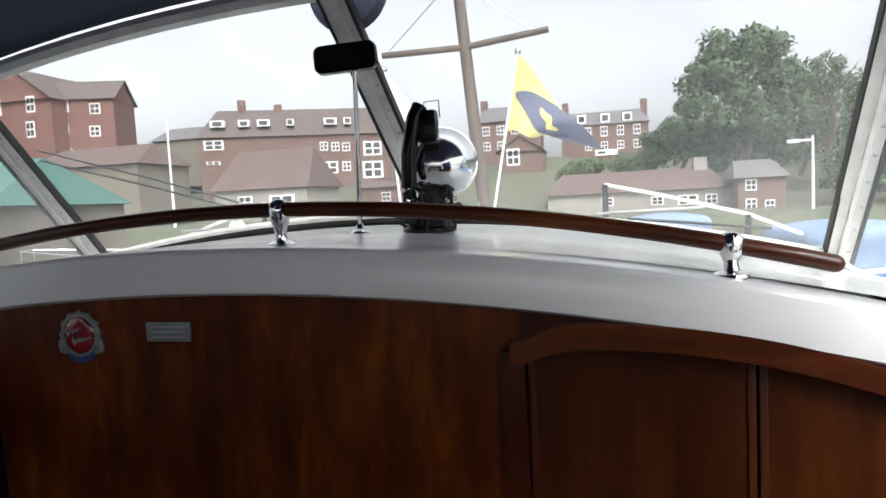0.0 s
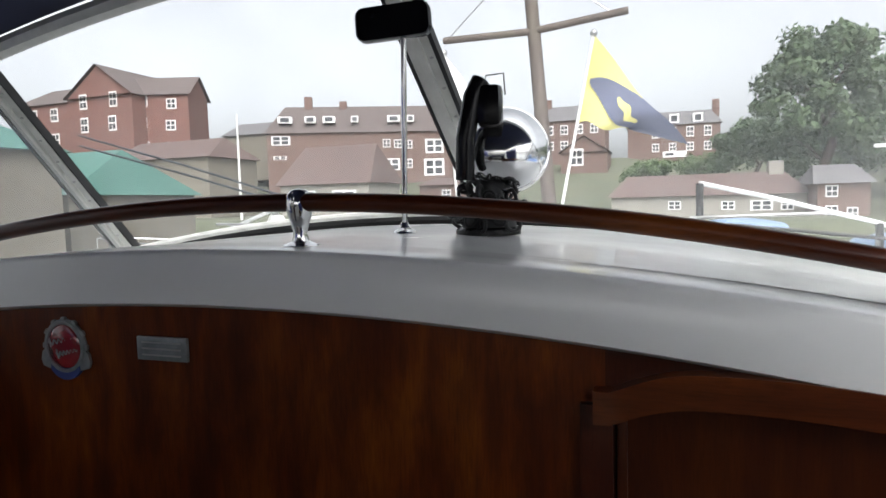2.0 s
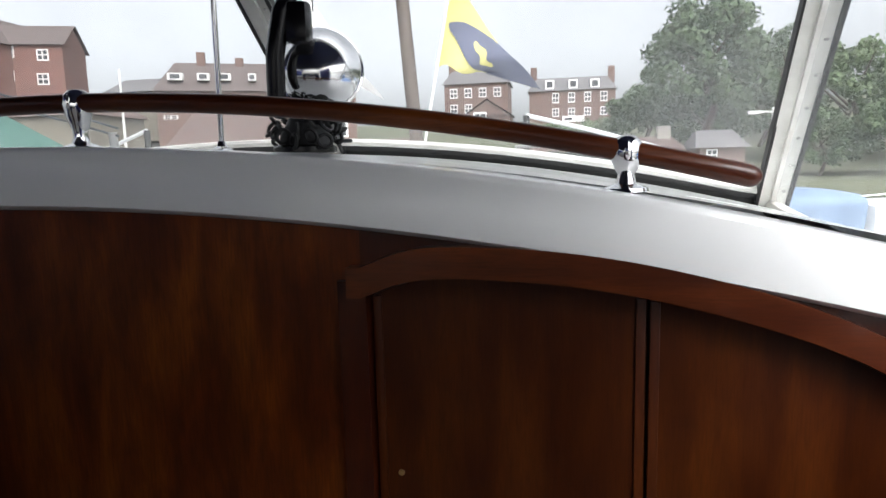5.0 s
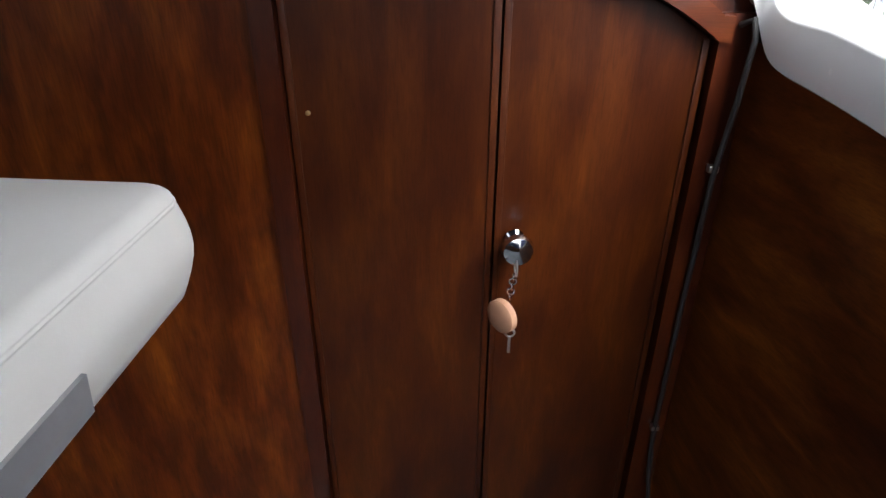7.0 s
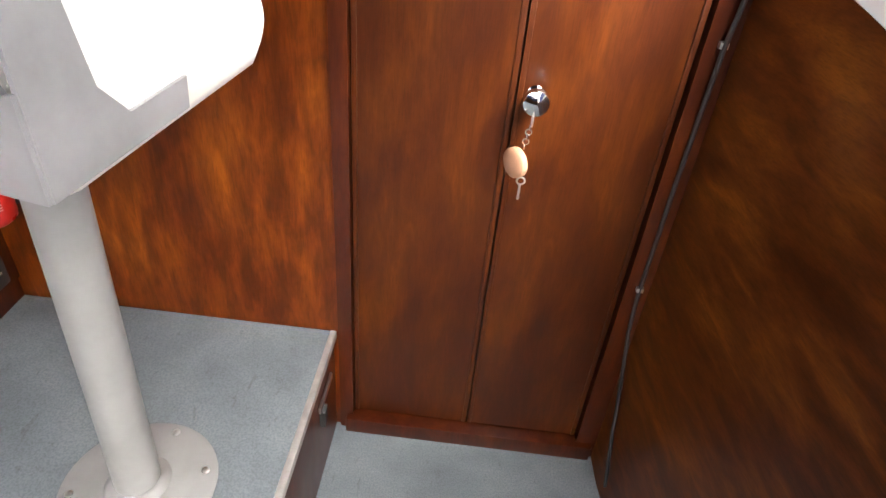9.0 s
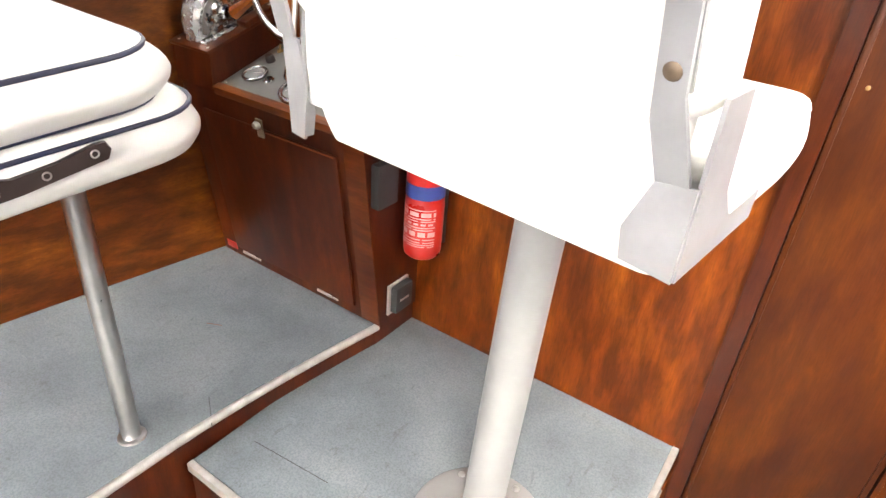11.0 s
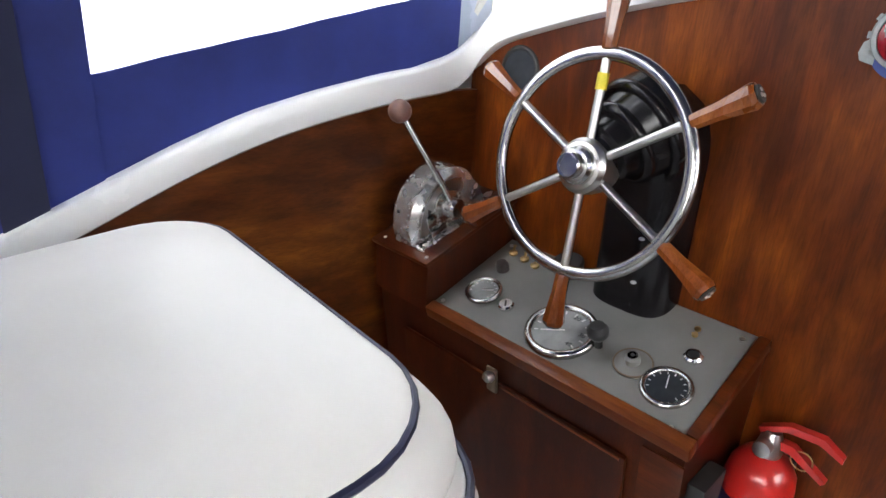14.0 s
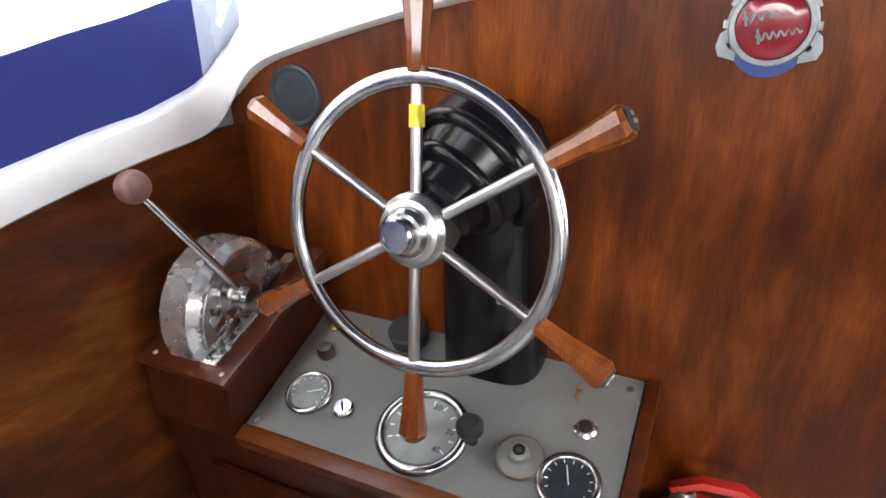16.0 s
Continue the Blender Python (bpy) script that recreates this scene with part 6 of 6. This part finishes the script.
def tree(name, x, y, z, h, w, mat, seed, label, clumps=26, leaves=70):
    rng = random.Random(seed)
    t = root(name, (x, y, z), label, "tree")
    part("trunk", tube([(x, y, z - 0.5), (x + 0.1 * w, y, z + h * 0.25), (x, y, z + h * 0.55)], 0.035 * h, 10, True, 0.018 * h), "bark", t)
    for k in range(6):
        a = k * 1.05 + rng.random()
        part("limb", tube([(x, y, z + h * (0.28 + 0.04 * k)), (x + math.cos(a) * w * 0.25, y + math.sin(a) * w * 0.25, z + h * (0.5 + 0.04 * k)), (x + math.cos(a) * w * 0.42, y + math.sin(a) * w * 0.4, z + h * (0.62 + 0.05 * k))], 0.012 * h, 7, True, 0.004 * h), "bark", t)
    vs, fs = [], []
    for c in range(clumps):
        a, u = rng.random() * 6.283, rng.random()
        zz = 0.22 + 0.72 * u
        rad = 0.5 * math.sin(math.pi * min(zz * 0.9 + 0.08, 1)) ** 0.7 * (0.45 + 0.55 * rng.random())
        cc_ = Vector((x + math.cos(a) * rad * w, y + math.sin(a) * rad * w, z + h * zz))
        cr = w * (0.075 + 0.075 * rng.random())
        for q in range(leaves):
            d = Vector((rng.gauss(0, 1), rng.gauss(0, 1), rng.gauss(0, 0.8))).normalized()
            p = cc_ + d * cr * (0.55 + 0.5 * rng.random())
            s = w * 0.021 * (0.6 + rng.random())
            e1 = Vector((rng.gauss(0, 1), rng.gauss(0, 1), rng.gauss(0, 1))).normalized()
            e2 = e1.cross(d).normalized() if e1.cross(d).length > 0.1 else Vector((1, 0, 0))
            o = len(vs)
            vs += [p + e1 * s, p + e2 * s * 0.6, p - e1 * s, p - e2 * s * 0.6]
            fs.append((o, o + 1, o + 2, o + 3))
    part("crown", (vs, fs), mat, t, "leafy crown with gaps", smooth=0, kind="stuff")
    return t


tree("oak_tree", 13.2, 60, 4.0, 11.4, 10.2, "leaf", 3, "tall dark broadleaf tree on the hillside", 70, 190)
tree("pine_tree", 20.6, 62, 5.0, 8.0, 5.6, "leaf", 5, "smaller flat-topped tree beside the tall one", 30, 130)
for i, (x, y, z, h, w, mt) in enumerate(((9.0, 70, 3.2, 5.8, 8, "leaf"), (14.5, 66, 2.5, 6.0, 9, "leaf"), (19.5, 66, 3, 6.5, 9, "leaf"), (25.5, 62, 2, 9.5, 9, "leaf2"), (31.5, 60, 2, 10.5, 10, "leaf2"), (38, 58, 1, 11, 11, "leaf"), (46, 56, 1, 11, 12, "leaf2"), (11.5, 84, 5, 5.5, 9, "leaf"), (18, 80, 5, 6, 10, "leaf"), (25, 76, 5, 8, 11, "leaf"), (5.0, 76, 3.0, 3.4, 6, "leaf2"), (-0.5, 74, 2.6, 3.2, 6, "leaf2"), (-52.5, 66, 2, 8.5, 7, "leaf2"), (-66, 50, 1, 9.0, 7, "leaf"), (56, 50, 0, 12, 14, "leaf"), (66, 40, 0, 13, 14, "leaf"), (58, 26, 0, 11, 13, "leaf"), (62, 12, 0, 11, 13, "leaf2"), (20.4, 54, 0.2, 4.6, 6, "leaf"), (24.4, 52, 0.2, 5.0, 7, "leaf"), (28.6, 50, 0.1, 5.2, 7, "leaf2"), (33.5, 48, 0.0, 5.6, 8, "leaf"))):
    tree("hillside_tree", x, y, z, h, w, mt, 20 + i, "bushy broadleaf tree among the harbour slopes", 40, 120)


def cruiser(name, x, y, rz, L, cover, label, seed=0):
    """A moored motor cruiser: flared hull, cabin, windows, rail, cover."""
    m = Matrix.Translation((x, y, -0.7)) @ Matrix.Rotation(radians(rz), 4, "Z")
    b = root(name, (x, y, -0.7), label, "boat")
    vs, fs = [], []
    n = 16
    for i in range(n + 1):
        t = i / n
        w = L * 0.17 * min(1, (1 - t) * 2.3) ** 0.6 + 0.02
        yy = -L / 2 + L * t
        sh = 0.75 + 0.35 * t * t
        for s in (-1, 1):
            vs += [m @ Vector((s * w, yy, sh)), m @ Vector((s * w * 0.8, yy - 0.15 * t, 0.15)), m @ Vector((s * 0.05, yy - 0.3 * t, -0.25))]
    for i in range(n):
        a, c = i * 6, (i + 1) * 6
        for o in (0, 1, 3, 4):
            fs.append((a + o, a + o + 1, c + o + 1, c + o))
        fs.append((a, a + 3, c + 3, c))
    fs.append((0, 1, 2, 5, 4, 3))
    hullp = part("hull", (vs, fs), "gel", b, "white moulded hull")
    part("rubbing_strake", tube([m @ Vector((L * 0.17 * min(1, (1 - t) * 2.3) ** 0.6 + 0.03, -L / 2 + L * t, 0.66 + 0.35 * t * t)) for t in span(0, 0.98, 14)], 0.03, 8), "bluecover", hullp)
    part("rubbing_strake", tube([m @ Vector((-(L * 0.17 * min(1, (1 - t) * 2.3) ** 0.6 + 0.03), -L / 2 + L * t, 0.66 + 0.35 * t * t)) for t in span(0, 0.98, 14)], 0.03, 8), "bluecover", hullp)
    cab = part("cabin", moved(block(-L * 0.125, L * 0.125, -L * 0.10, L * 0.26, 0.75, 1.35, 0.14), m), "gel", b, "white cabin")
    for s in (-1, 1):
        for q in range(2):
            part("window", moved(block(s * L * 0.125 - 0.012, s * L * 0.125 + 0.012, -L * 0.06 + q * L * 0.15, L * 0.05 + q * L * 0.15, 0.98, 1.24, 0.01), m), "winglass", cab)
    part("cover", moved(cushion(L * 0.27, L * 0.36, 0.85, 0.3, 0.22, 0.12, Matrix.Translation((0, -L * 0.29, 0.72))), m), cover, b, "canvas cockpit cover")
    rail = [m @ Vector((s * L * 0.17 * min(1, (1 - t) * 2.3) ** 0.6 * 0.92, -L / 2 + L * t, 1.25 + 0.35 * t * t)) for s, ts in ((-1, span(0.55, 0.97, 8)), (1, span(0.97, 0.55, 8))) for t in ts]
    part("bow_rail", tube(rail, 0.018, 8), "chrome", b, "stainless bow rail")
    for j in (0, 4, 8, 9, 13, 17):
        p = rail[j]
        part("rail_post", tube([p, p - Vector((0, 0, 0.5))], 0.014, 8), "chrome", b)
    return b


cruiser("motor_cruiser", 4.6, 3.6, -14, 6.6, "bluecover", "white motor cruiser with a blue cover moored alongside")
cruiser("motor_cruiser", 8.2, 9.2, -25, 7.0, "greycover", "white motor cruiser with a grey-blue cover moored nearby")
cruiser("motor_cruiser", 7.0, 15.0, -70, 6.5, "greycover", "white motor cruiser with a grey-blue cover in the marina")
cruiser("motor_cruiser", 12.5, 20.0, -40, 8.0, "bluecover", "white motor cruiser with a blue cover in the marina")
cruiser("motor_cruiser", 10.5, 1.0, -10, 7.0, "bluecover", "white motor cruiser with a blue cover moored alongside")
cruiser("motor_cruiser", -8.5, 14.0, 80, 7.5, "gel", "white motor cruiser with a pale cover in the marina")
cruiser("motor_cruiser", -13.0, 17.0, 100, 8.5, "gel", "white motor cruiser with a pale cover in the marina")
cruiser("motor_cruiser", 0.8, 22.0, 95, 7.0, "greycover", "white motor cruiser with a grey-blue cover in the marina")
cruiser("motor_cruiser", -5.5, 24.0, 80, 7.0, "greycover", "white motor cruiser with a grey-blue cover in the marina")

bn = root("banner", (2.2, 109.9, 9.7), "long white banner hung on the georgian house front", "banner")
part("cloth", block(0.9, 4.6, 109.85, 109.92, 8.15, 9.15, 0.01), "white", bn)
part("dark_print", block(1.3, 2.6, 109.80, 109.845, 8.45, 8.85, 0), "winglass", bn, smooth=0)
